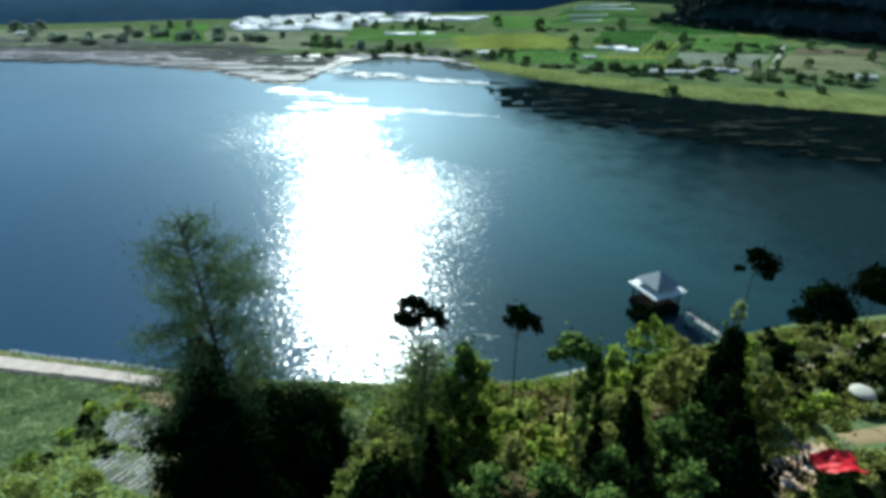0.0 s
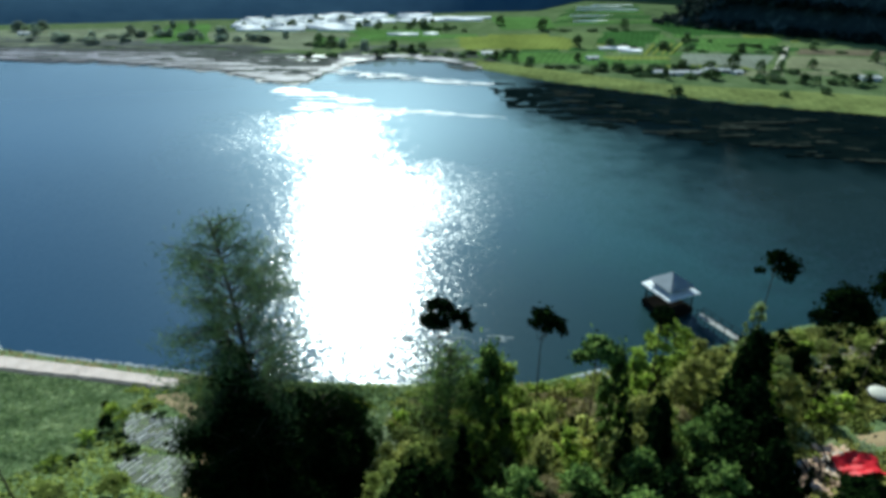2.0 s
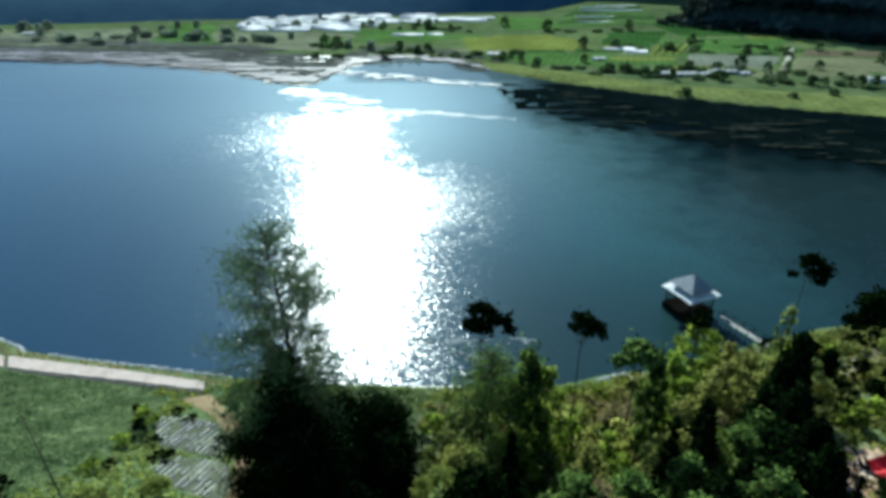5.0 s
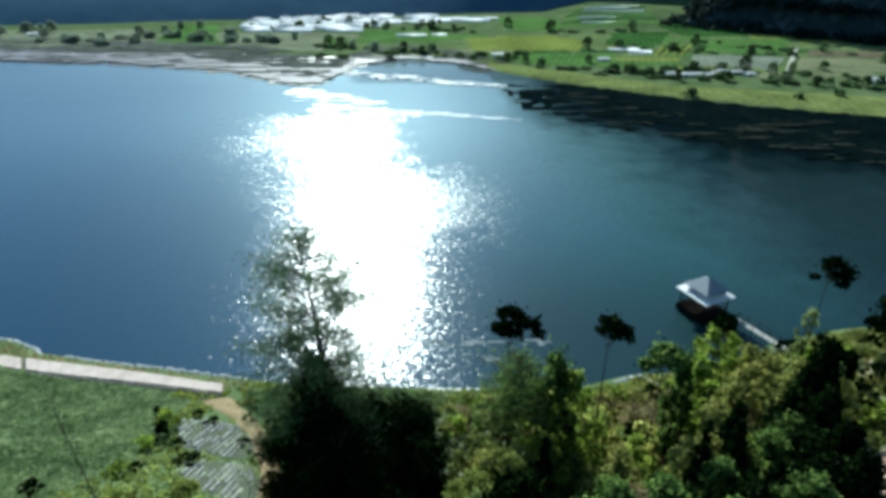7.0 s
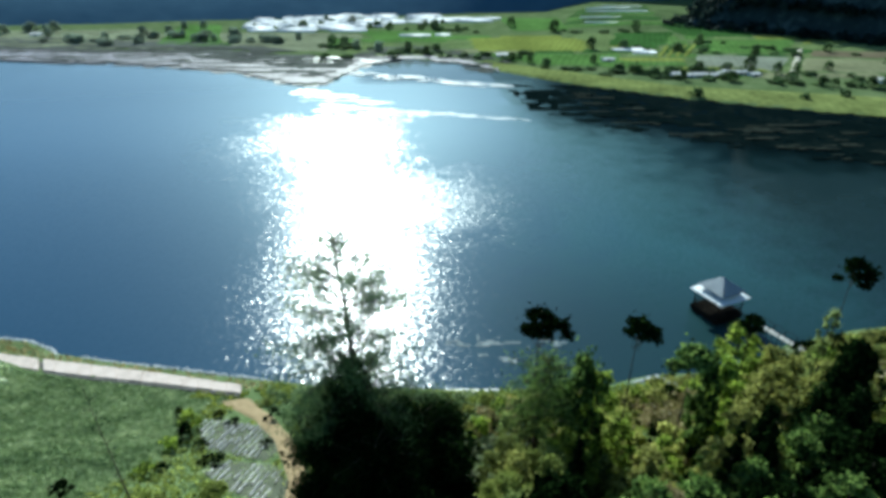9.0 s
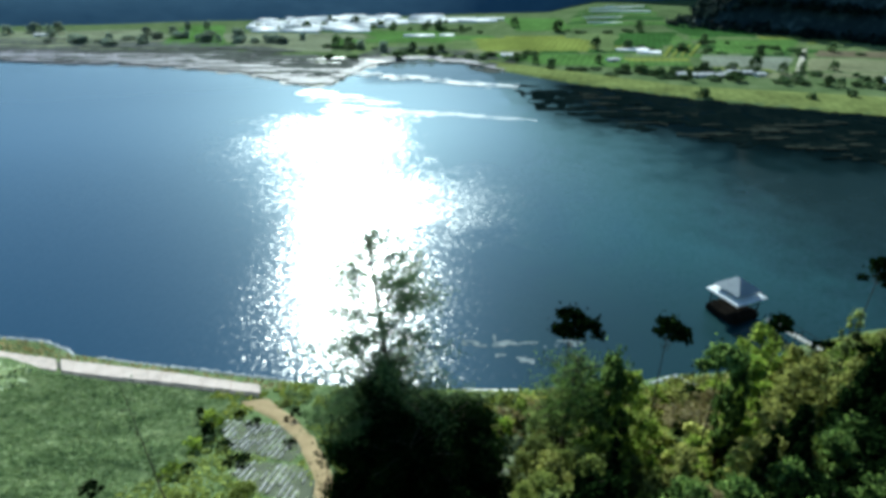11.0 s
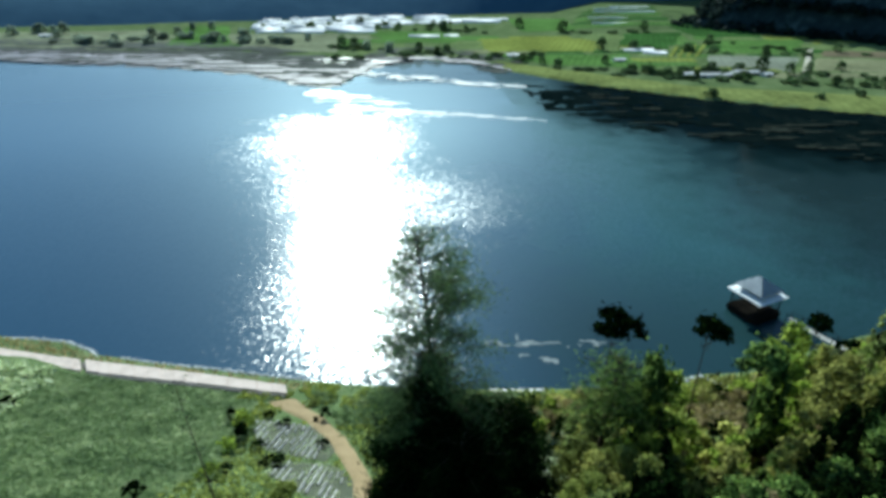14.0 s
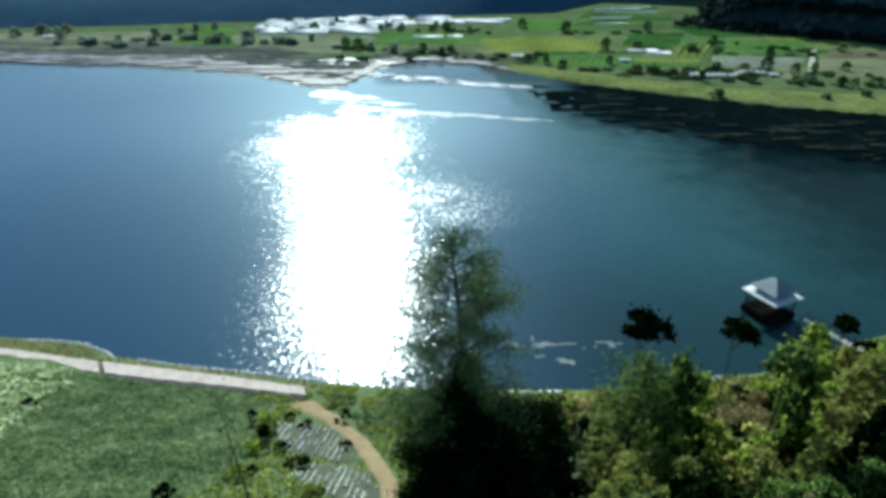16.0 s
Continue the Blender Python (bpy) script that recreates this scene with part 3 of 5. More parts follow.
species("spire", lambda g: make_tree("conifer_tree", g, 10, 0.2, cone_clumps(g, 10, 2.4, 34, 0.02), SHADE_DARK_LEAF, 0.24, 34, "tall broad blackish conifer rising out of the wooded slope", limbs=10), 2)
species("shrub", lambda g: make_tree("shrub", g, 1.6, 0.05, round_clumps(g, 2.0, 1.2, 7, 0.15), GREEN_LEAF, 0.2, 45, "low leafy green shrub on the bank", limbs=4), 2)
species("lime", lambda g: make_tree("shrub", g, 1.6, 0.05, round_clumps(g, 2.0, 1.3, 7, 0.15), LIME_LEAF, 0.2, 45, "yellow-green leafy shrub beside the field", limbs=4), 2)
species("darkshrub", lambda g: make_tree("shrub", g, 1.6, 0.05, round_clumps(g, 2.0, 1.1, 7, 0.15), SHADE_DARK_LEAF, 0.2, 45, "dark low shrub at the edge of the field", limbs=4), 2)
species("olivescrub", lambda g: make_tree("shrub", g, 1.6, 0.05, round_clumps(g, 2.0, 1.2, 9, 0.15), OLIVE_LEAF, 0.2, 36, "olive-green bushy shrub on the open slope", limbs=4), 2)
species("brownscrub", lambda g: make_tree("shrub", g, 1.6, 0.05, round_clumps(g, 2.0, 1.2, 9, 0.15), BROWN_LEAF, 0.2, 36, "brownish dry shrub on the open slope", limbs=4), 2)
species("far", lambda g: make_tree("tree", g, 5.6, 0.18, round_clumps(g, 5.6, 2.3, 14, 0.06), FAR_LEAF, 0.6, 14, "small dark tree among the fields across the lake", limbs=3), 3)
species("hazed", lambda g: make_tree("tree", g, 5.0, 0.18, round_clumps(g, 5.0, 2.8, 14, 0.04), HAZED_LEAF, 0.6, 14, "rounded tree across the lake, haze put into its grey-green leaves", limbs=3), 2)
species("farbush", lambda g: make_tree("bush", g, 2.0, 0.1, round_clumps(g, 2.4, 2.1, 9, 0.02), FAR_LEAF, 0.5, 13, "rounded green bush among the fields across the lake", limbs=2), 2)

PICK = np.random.default_rng(5)


def plant(key, x, y, tall=1.0, wide=1.0, sink=0.15, i=None, group=""):
    src = SETS[key][PICK.integers(len(SETS[key])) if i is None else i]
    m = pose(x, y, height(x, y) - sink, 0, 0, PICK.uniform(0, 360)) @ Matrix.Diagonal((wide, wide, tall, 1))
    ob = copy_thing(src, m)
    return tagged(ob, group=group) if group else ob


AWAY = 1.05


def set_back(x, y, top):
    return x * AWAY, y * AWAY, EYE - (EYE - top) * AWAY


def topped(key, x, y, top, rad, base_h=8.0, base_r=2.6, **k):
    """A tree of that species whose crown tops out at that level."""
    x, y, top = set_back(x, y, top)
    return plant(key, x, y, (top - height(x, y)) / base_h, rad / base_r, **k)


# feathery trees above the field: one tall, the others low and dark about its foot
def feathery(x, y, top, seed, branches, start, spread_low, spread_high, leaf, fill, label, tilt=(-0.06, 0.05), size=0.095, long=4.0):
    g = np.random.default_rng(seed)
    x, y, top = set_back(x, y, top)
    h = top - height(x, y)
    ob = thing("casuarina_tree", x, y, height(x, y) - 0.2, label, "tree")
    v, f, cs, outs = [], [], [], []
    stem = [(tilt[0] * z - 0.15 * math.sin(z * 0.35), tilt[1] * z, z) for z in np.linspace(-0.3, h - 0.6, 14)]
    tube(v, f, stem, [0.26 * (1.1 - 0.95 * t) for t in np.linspace(0, 1, 14)], 7)
    for i in range(branches):
        t = start + (0.98 - start) * (i / (branches - 1))
        p = Vector(stem[int(t * 13)]).lerp(Vector(stem[min(13, int(t * 13) + 1)]), t * 13 % 1)
        reach = (spread_high + spread_low * min(1, (1 - t) / 0.45) ** 0.8) * g.uniform(0.45, 1.12) * (1.0 if t < 0.9 else 0.75)
        a = i * 2.4 + g.uniform(-0.9, 0.9)
        d = Vector((math.cos(a), math.sin(a), g.uniform(0.05, 0.9 if t < 0.75 else 0.7)))
        e = p + d * reach
        m = p.lerp(e, 0.55) + Vector((0, 0, 0.12 * reach))
        tube(v, f, [p, m, e], [0.055, 0.035, 0.012], 4)
        for k in range(int(reach * (fill * 1.8 if t < 0.42 else fill))):
            u = g.uniform(0.3, 1.08)
            q = p.lerp(m, u / 0.55) if u < 0.55 else m.lerp(e, (u - 0.55) / 0.45)
            o = g.normal(0, 0.27, 3)
            cs.append(np.array(q) + o * (0.5 + 1.0 * u) + np.array((0, 0, -0.3 * u)))
            outs.append(o)
    part("trunk", mesh_from("trunk", v, f, BARK, True), ob)
    part("crown", leaf_mesh("crown", leaf_quads(np.array(cs), np.array(outs), g, size, long=long, droop=0.8), leaf), ob)
    return ob


feathery(-12.8, 27.4, 30.9, 21, 120, 0.28, 3.25, 1.95, FEATHER_LEAF, 70, "tall feathery grey-green tree with a thin leaning trunk", size=0.042, long=9.0)
feathery(-13.8, 26.2, 24.5, 27, 54, 0.2, 1.4, 0.5, SHADE_DARK_LEAF, 110, "narrow dark feathery tree beside the taller tree", (0.02, 0.0))
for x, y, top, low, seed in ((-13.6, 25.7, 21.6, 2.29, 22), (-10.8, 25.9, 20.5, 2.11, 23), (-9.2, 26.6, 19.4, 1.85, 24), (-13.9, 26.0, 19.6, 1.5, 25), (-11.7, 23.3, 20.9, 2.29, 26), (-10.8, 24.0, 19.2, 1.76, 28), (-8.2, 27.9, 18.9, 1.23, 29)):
    feathery(x, y, top, seed, 54, 0.05, low, 1.3, SHADE_DARK_LEAF, 120, "dark feathery tree crowding the foot of the taller tree", (0.02, 0.0))

feathery(-1.5, 30.4, 20.9, 31, 70, 0.5, 1.9, 1.3, TEAL_LEAF, 40, "wispy grey-green tree below a slender umbrella tree", (0.02, 0.0), size=0.07, long=5.0)

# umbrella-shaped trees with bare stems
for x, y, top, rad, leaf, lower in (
        (-1.9, 30.6, 23.6, 1.15, SHADE_DARK_LEAF, [(1.4, 0.3, -1.4, 0.65), (-0.7, 0, -1.5, 0.5), (1.9, 0.2, -2.0, 0.45)]),
        (5.0, 32.1, 22.0, 0.95, SHADE_DARK_LEAF, [(0.9, 0, -1.1, 0.6), (1.3, 0, -1.7, 0.4)]),
        (24.6, 40.6, 21.9, 0.75, SHADE_DARK_LEAF, [(0.7, 0, -1.2, 1.05), (1.2, 0, -2.0, 0.8), (-1.1, 0, -1.9, 0.45), (1.5, 0, -2.7, 0.5)]),
        (29.2, 37.6, 20.3, 1.6, SHADE_DARK_LEAF, [(0.3, 0, -2.2, 1.6), (-1.6, 0, -2.9, 1.1), (1.3, 0.2, -3.0, 1.3)]),
        (33.4, 38.4, 21.3, 1.6, SHADE_DARK_LEAF, [(-0.8, 0, -2.0, 1.2), (0.8, 0, -2.6, 1.3)]),
        (13.6, 33.9, 20.9, 0.8, SHADE_DARK_LEAF, []),
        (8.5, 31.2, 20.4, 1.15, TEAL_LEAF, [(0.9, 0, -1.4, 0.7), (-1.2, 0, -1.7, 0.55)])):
    seed_x = x
    x, y, top = set_back(x, y, top)
    g = np.random.default_rng(int(seed_x * 10) % 97 + 40)
    h = top - height(x, y)
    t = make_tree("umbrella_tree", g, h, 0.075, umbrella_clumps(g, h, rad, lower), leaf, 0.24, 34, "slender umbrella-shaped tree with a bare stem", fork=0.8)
    t.matrix_basis = pose(x, y, height(x, y) - 0.1)

# wooded cover of the hill
g = np.random.default_rng(77)
hv = np.array([v.co[:] for v in hill.data.vertices])
hv = hv[(hv[:, 2] < 75) & (hv[:, 0] < 300)]
pick = hv[g.integers(len(hv), size=2600)] + g.normal(0, 3.5, (2600, 3)) * np.array((1, 1, 0.3))
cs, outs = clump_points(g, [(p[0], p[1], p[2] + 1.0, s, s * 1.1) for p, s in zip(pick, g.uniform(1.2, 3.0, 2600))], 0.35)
tagged(new("hill_trees", leaf_mesh("hill_trees", leaf_quads(cs, outs, g, 1.3), SHADED_HILL_LEAF)), "dark forest canopy covering the steep hill", "forest", kind="stuff")

# trees placed one by one
TREES_LEFT = (("dark", -13.6, 26.0, 20.0, 2.0), ("dark", -10.8, 26.2, 19.4, 2.0), ("dark", -9.9, 26.9, 18.1, 1.64), ("dark", -12.1, 23.7, 19.6, 2.18), ("dark", -14.1, 25.7, 18.0, 1.55), ("limetree", -4.2, 26.4, 17.0, 2.4), ("olive", -3.8, 24.6, 17.6, 2.3), ("limetree", -2.9, 20.0, 22.2, 2.0), ("limetree", -4.6, 22.8, 18.0, 2.2), ("limetree", -1.6, 26.2, 16.4, 2.4), ("limetree", -3.0, 27.8, 14.8, 2.2),
              ("dark", -7.9, 29.0, 17.0, 1.36), ("dome", 1.4, 31.0, 20.0, 1.9), ("green", 2.0, 31.8, 18.2, 1.8), ("green", 2.4, 30.5, 18.6, 2.3), ("green", 0.2, 31.6, 17.0, 1.8), ("grey", -2.2, 30.4, 17.0, 2.4),
              ("dark", -2.8, 18.8, 22.4, 2.0), ("cone", -0.6, 23.4, 20.4, 1.0))
TREES_MIDDLE = (("olive", 10.8, 27.4, 18.8, 2.4), ("spire", 11.0, 25.8, 20.4, 1.7), ("olive", 9.4, 25.6, 18.0, 2.4), ("dark", 14.2, 21.8, 20.2, 2.0), ("dark", 15.6, 25.0, 19.0, 2.2), ("teal", 12.4, 20.6, 20.4, 2.2), ("dome", 10.3, 31.8, 19.4, 1.5), ("green", 11.9, 32.6, 18.2, 1.9), ("green", 12.6, 28.6, 16.8, 2.2), ("green", 0.4, 27.2, 16.4, 2.2),
                ("teal", 2.2, 19.8, 20.8, 2.4), ("teal", 7.4, 18.0, 21.4, 2.6), ("teal", 5.6, 21.4, 19.2, 2.4), ("olive", 4.2, 24.6, 18.0, 2.4), ("dark", 5.2, 18.4, 20.4, 2.2), ("dark", 9.6, 20.6, 19.4, 2.0), ("green", 4.4, 30.4, 14.4, 1.8), ("dark", 2.0, 16.6, 22.0, 2.2),
                ("teal", 9.4, 23.6, 18.2, 2.4), ("cone", 8.6, 24.4, 20.6, 0.9), ("cone", 10.2, 24.2, 20.8, 0.9))
TREES_RIGHT = (("green", 17.6, 41.4, 15.0, 3.0), ("olive", 16.0, 34.5, 14.6, 2.2), ("olive", 17.8, 36.0, 15.0, 2.7), ("olive", 20.2, 37.6, 14.4, 2.6), ("brown", 14.8, 31.2, 14.0, 2.4), ("spire", 18.0, 29.6, 22.0, 2.7), ("spire", 17.0, 27.0, 20.4, 2.3), ("spire", 16.3, 24.0, 20.6, 2.3),
               ("spire", 14.9, 21.0, 21.6, 2.1), ("olive", 19.6, 33.4, 17.2, 2.2), ("green", 22.4, 34.8, 15.4, 2.0), ("teal", 20.6, 29.8, 13.8, 1.8), ("teal", 13.4, 25.4, 18.4, 2.6), ("dome", 15.4, 27.2, 18.0, 2.0), ("olive", 23.6, 36.6, 14.0, 1.9))
TREES_COMPOUND = (("olive", 26.8, 37.4, 12.0, 1.8), ("dark", 26.4, 26.6, 11.8, 1.8), ("dark", 30.6, 26.6, 12.0, 1.8), ("dark", 29.4, 41.0, 12.6, 0.9), ("green", 21.2, 44.6, 11.4, 2.0), ("olive", 20.8, 41.2, 12.8, 2.4),
                  ("grey", 26.4, 38.8, 13.0, 1.8), ("grey", 24.6, 41.0, 16.6, 1.5), ("dark", 41.6, 40.4, 13.0, 2.2), ("green", 44.2, 43.0, 12.2, 2.0), 
                   ("green", 36.4, 29.4, 12.6, 2.2))
for key, x, y, top, rad in TREES_LEFT + TREES_MIDDLE + TREES_RIGHT + TREES_COMPOUND:
    topped(key, x, y, top, rad * (1.0 if key in ("cone", "dark", "spire") else 0.74), base_r={"cone": 1.5, "spire": 2.4}.get(key, 2.6), base_h=10.0 if key == "spire" else 8.0)

# undergrowth on the slope between the trees
spots = np.random.default_rng(11)
placed = []
for x, y in spots.uniform((-9, 13), (52, 56), (1300, 2)):
    clear = (21 < x < 30.5 and 25 < y < 34.5) or (-9 < x < -4.6 and 25 < y < 35) or (-9 < x < 18 and y > 30.5) or (25.5 < x < 40 and 22 < y < 38) or (35 < x < 39 and 35 < y < 41.5)
    if clear or lerp_table(x, NEAR_SHORE) - y < 2.5 or any((x - a) ** 2 + (y - b) ** 2 < 2.4 for a, b in placed) or len(placed) > 260:
        continue
    placed.append((x, y))
    if y > 35 or spots.random() < 0.35:
        plant(("shrub", "darkshrub", "darkshrub", "lime")[spots.integers(4)], x, y, spots.uniform(0.7, 1.6), spots.uniform(0.7, 1.3))
    else:
        kind = (("teal", "teal", "grey", "brown", "teal", "olive", "cone") if y < 27 else ("green", "olive", "grey", "brown", "olive", "teal", "cone"))[spots.integers(7)]
        tall = spots.uniform(0.3, 0.66)
        plant(kind, x, y, tall, tall * spots.uniform(0.6, 0.95))

# low scrub on the open slope above the shore
scrub = np.random.default_rng(12)
low = []
for x, y in scrub.uniform((-6, 30.5), (20, 47), (700, 2)):
    bare_slope = (9.0 < x < 15.5 and 36.5 < y < 45) or (-7 < x < 0.5 and y < 45 and scrub.random() < 0.6) or (-9 < x < -3.6 and y < 35)
    if bare_slope or lerp_table(x, NEAR_SHORE) - y < 3 or any((x - a) ** 2 + (y - b) ** 2 < 1.7 for a, b in low) or len(low) > 120:
        continue
    low.append((x, y))
    tall = scrub.uniform(0.9, 2.0) * (1.0 if y < 40 else 0.6)
    plant(("shrub", "lime", "olivescrub", "brownscrub", "olivescrub", "darkshrub")[scrub.integers(6)], x, y, tall, scrub.uniform(0.7, 1.2))

# bare sapling in the foreground of the field
g = np.random.default_rng(33)
sap = thing("sapling", -25.6, 22.6, height(-25.6, 22.6) - 0.1, "thin nearly bare dark sapling above the field", "tree")
v, f = [], []
stem = [(-0.1 * z, 0.06 * z, z) for z in np.linspace(0, 11.4, 8)]
tube(v, f, stem, [0.07 * (1.15 - t) for t in np.linspace(0, 1, 8)], 5)
for i in range(14):
    z = 3 + i * 0.55
    p = Vector((-0.1 * z, 0.06 * z, z))
    e = p + Vector((math.cos(i * 2.4), math.sin(i * 2.4), 0.9)) * g.uniform(0.4, 0.8)
    tube(v, f, [p, e], [0.02, 0.008], 3)
part("trunk", mesh_from("trunk", v, f, BARK, True), sap)
cs = np.array([(-0.1 * z + g.normal(0, 0.28), 0.06 * z + g.normal(0, 0.28), z) for z in g.uniform(3.0, 11.4, 110)])
part("crown", leaf_mesh("crown", leaf_quads(cs, g.normal(0, 1, cs.shape), g, 0.1, long=2.4), FEATHER_LEAF), sap, "sparse small dark leaves")

# ---- the bank: causeway, shore edging, field, beds ----


def poly(table, u):
    """A point on a polyline of equal-step knots, u from 0 to 1."""
    k = u * (len(table) - 1)
    i = min(len(table) - 2, int(k))
    return tuple(a + (b - a) * (k - i) for a, b in zip(table[i], table[i + 1]))


def box_mesh(name, corners, top, bottom, mat, bevel=0.04):
    """A slab over four ground corners, with its upper edges taken off."""
    c = Vector((sum(p[0] for p in corners) / 4, sum(p[1] for p in corners) / 4))
    rings = []
    for z, inset in ((bottom, 0), (top - bevel, 0), (top, bevel)):
        rings.append([(p[0] + (c.x - p[0]) * inset / max(0.1, (Vector(p[:2]) - c).length), p[1] + (c.y - p[1]) * inset / max(0.1, (Vector(p[:2]) - c).length), z) for p in corners])
    verts = [v for r in rings for v in r]
    faces = [(3, 2, 1, 0), (8, 9, 10, 11)]
    for k in range(2):
        for i in range(4):
            j = (i + 1) % 4
            faces.append((4 * k + i, 4 * k + j, 4 * k + 4 + j, 4 * k + 4 + i))
    return mesh_from(name, verts, faces, mat)


LAKE_SIDE = [(-104, 63.6), (-84.5, 59.6), (-65.9, 55.6), (-56.3, 53.6), (-47.9, 52.2), (-39.2, 50.7), (-29.8, 48.8)]
FIELD_SIDE = [(-101, 60.0), (-82, 56.0), (-63.5, 52.3), (-55.0, 51.6), (-46.9, 50.2), (-38.6, 49.0), (-29.4, 47.45)]
causeway = thing("causeway", 0, 0, 0, "pale concrete lakeside walkway of cast slabs", "walkway", kind="structure")
for i in range(34):
    a, b = i / 34, (i + 0.995) / 34
    if i == 18:
        b = (i + 0.55) / 34
    p = [poly(FIELD_SIDE, a), poly(FIELD_SIDE, b), poly(LAKE_SIDE, b), poly(LAKE_SIDE, a)]
    part("slab", box_mesh("slab", p, 2.12 + 0.03 * math.sin(i * 2.7), 0.4, CONCRETE), causeway)
    # dark strip added for the shade on the walkway's near face
    q = [poly(FIELD_SIDE, a), poly(FIELD_SIDE, b)]
    k = [(q[0][0], q[0][1] - 0.42), (q[1][0], q[1][1] - 0.42), (q[1][0], q[1][1] - 0.02), (q[0][0], q[0][1] - 0.02)]
    part("kerb", box_mesh("kerb", k, 2.02, 0.4, SHADE_STONE), causeway, "strip in the colour of the walkway's shaded near face")

# block that fills the gap with the darkness of its shade
GAP = [poly(FIELD_SIDE, 18.55 / 34), poly(FIELD_SIDE, 18.98 / 34), poly(LAKE_SIDE, 18.98 / 34), poly(LAKE_SIDE, 18.55 / 34)]
part("sluice", box_mesh("sluice", GAP, 1.7, 0.2, SHADE_STONE), causeway, "sluice channel, the gap's shade put into its stone")
stone_v, stone_f = [], []
g = np.random.default_rng(3)
for ring, z in ((0.25, -0.5), (0.55, -0.1), (0.5, 0.3), (0.2, 0.5)):
    for k in range(7):
        a = k * 2 * math.pi / 7
        stone_v.append((ring * math.cos(a) * g.uniform(0.85, 1.15), ring * math.sin(a) * g.uniform(0.85, 1.15), z * g.uniform(0.85, 1.1)))
for r in range(3):
    for k in range(7):
        stone_f.append((r * 7 + k, r * 7 + (k + 1) % 7, r * 7 + 7 + (k + 1) % 7, r * 7 + 7 + k))
stone_f += [tuple(range(6, -1, -1)), tuple(range(21, 28))]
PALE_STONE = material("pale_stone", [(0.3, 0.31, 0.32), (0.5, 0.52, 0.54)], rough=0.7, scale=1.2, bump=0.5)
stone_me = mesh_from("stone", stone_v, stone_f, PALE_STONE)
EDGE = [(-76, 60.5), (-69.4, 59.9), (-63.7, 59.8), (-59.0, 59.0), (-55.4, 57.3), (-54.0, 55.8), (-52.6, 56.3), (-46.1, 54.9), (-39.2, 53.9), (-34.4, 53.0), (-28.4, 52.0)]
edging = thing("stone_edging", 0, 0, 0, "pale stone edging along the waterline", "edging", kind="structure")
for i in range(190):
    x, y = poly(EDGE, i / 189)
    if 0.55 < i / 189 < 0.62 or (i * 37 % 11 == 0):
        continue
    ob = part("stone", stone_me, edging)
    s = g.uniform(0.24, 0.46)
    ob.matrix_basis = pose(x + g.normal(0, 0.05), y + g.normal(0, 0.06), 0.05, 0, 0, g.uniform(0, 360)) @ Matrix.Diagonal((s * 1.3, s, s * 0.7, 1))


TRAIL_L = [(-31.2, 45.6), (-29.2, 44.2), (-26.4, 42.0), (-23.4, 38.0), (-21.3, 33.8), (-20.0, 30.8), (-19.4, 27.0)]
TRAIL_R = [(-28.2, 47.0), (-26.6, 45.0), (-24.6, 42.8), (-21.8, 38.8), (-19.8, 34.4), (-18.5, 31.2), (-18.2, 27.0)]
BEDS = [(-30.4, -22.6, [(-30.4, 41.3), (-28.0, 41.8), (-25.4, 40.6), (-23.5, 38.6), (-22.2, 35.4)], [(-30.4, 40.0), (-29.4, 37.8), (-28.0, 35.6), (-24.6, 34.4), (-22.2, 34.0)], "vegetable bed with pale plastic mulch rows"),
        (-26.6, -19.6, [(-26.6, 33.6), (-24.4, 34.0), (-22.0, 33.6), (-20.8, 31.8), (-19.5, 28.8)], [(-26.6, 31.8), (-24.2, 29.4), (-21.4, 27.6), (-19.5, 27.0)], "half-overgrown vegetable bed with grey mulch rows and young plants")]
ROW_STEP, ROW_LEAN = 0.52, 0.07


def bare(x, y):
    """Whether a place lies on the trail or in a planted bed."""
    yl = np.interp(-y, [-p[1] for p in TRAIL_L], [p[0] for p in TRAIL_L])
    yr = np.interp(-y, [-p[1] for p in TRAIL_R], [p[0] for p in TRAIL_R])
    if 27 < y < 46.6 and yl - 0.1 < x < yr + 0.1:
        return True
    return any(b[0] - 0.3 < x < b[1] + 0.8 and lerp_table(x, b[3]) - 0.1 < y < lerp_table(x, b[2]) + 0.1 for b in BEDS)


def scatter_leaves(name, rng, count, x0, x1, y0, y1, keep, mat, size, lift, label, category, long=1.6, up=0.5):
    """A patch of many small plants that nobody could count."""
    xs, ys = rng.uniform(x0, x1, count), rng.uniform(y0, y1, count)
    cs, outs = [], []
    for x, y in zip(xs, ys):
        if keep(x, y):
            bump = 0.5 + 0.9 * mix_noise(x, y, 1.1, 8.0)
            cs.append((x, y, height(x, y) + lift * rng.uniform(0.1, 1.0) * max(0.2, bump + 0.5)))
            outs.append((rng.normal(0, 0.5), rng.normal(0, 0.5), up + rng.uniform(0, 0.8)))
    ob = new(name, leaf_mesh(name, leaf_quads(np.array(cs), np.array(outs), rng, size, long=long), mat))
    return tagged(ob, label, category, kind="stuff")


def field_edge(x):
    return lerp_table(x, FIELD_SIDE) - 0.8


def pale_zone(x, y):
    return x < -54.6 + (50 - y) * 0.27 + 1.2 * mix_noise(x, y, 3, 2.0)


g = np.random.default_rng(8)
scatter_leaves("crop", g, 74000, -72, -29.0, 19, 54, lambda x, y: y < field_edge(x) and x < lerp_table(y, [(19, -36), (26, -32.5), (32, -30.0), (36, -29.8), (41, -30.2), (48, -31)]) + 1.0 * mix_noise(y, 0, 4) and not pale_zone(x, y), CROP_LEAF, 0.24, 0.14, "dense low green leafy crop filling the field", "crop", up=1.6)
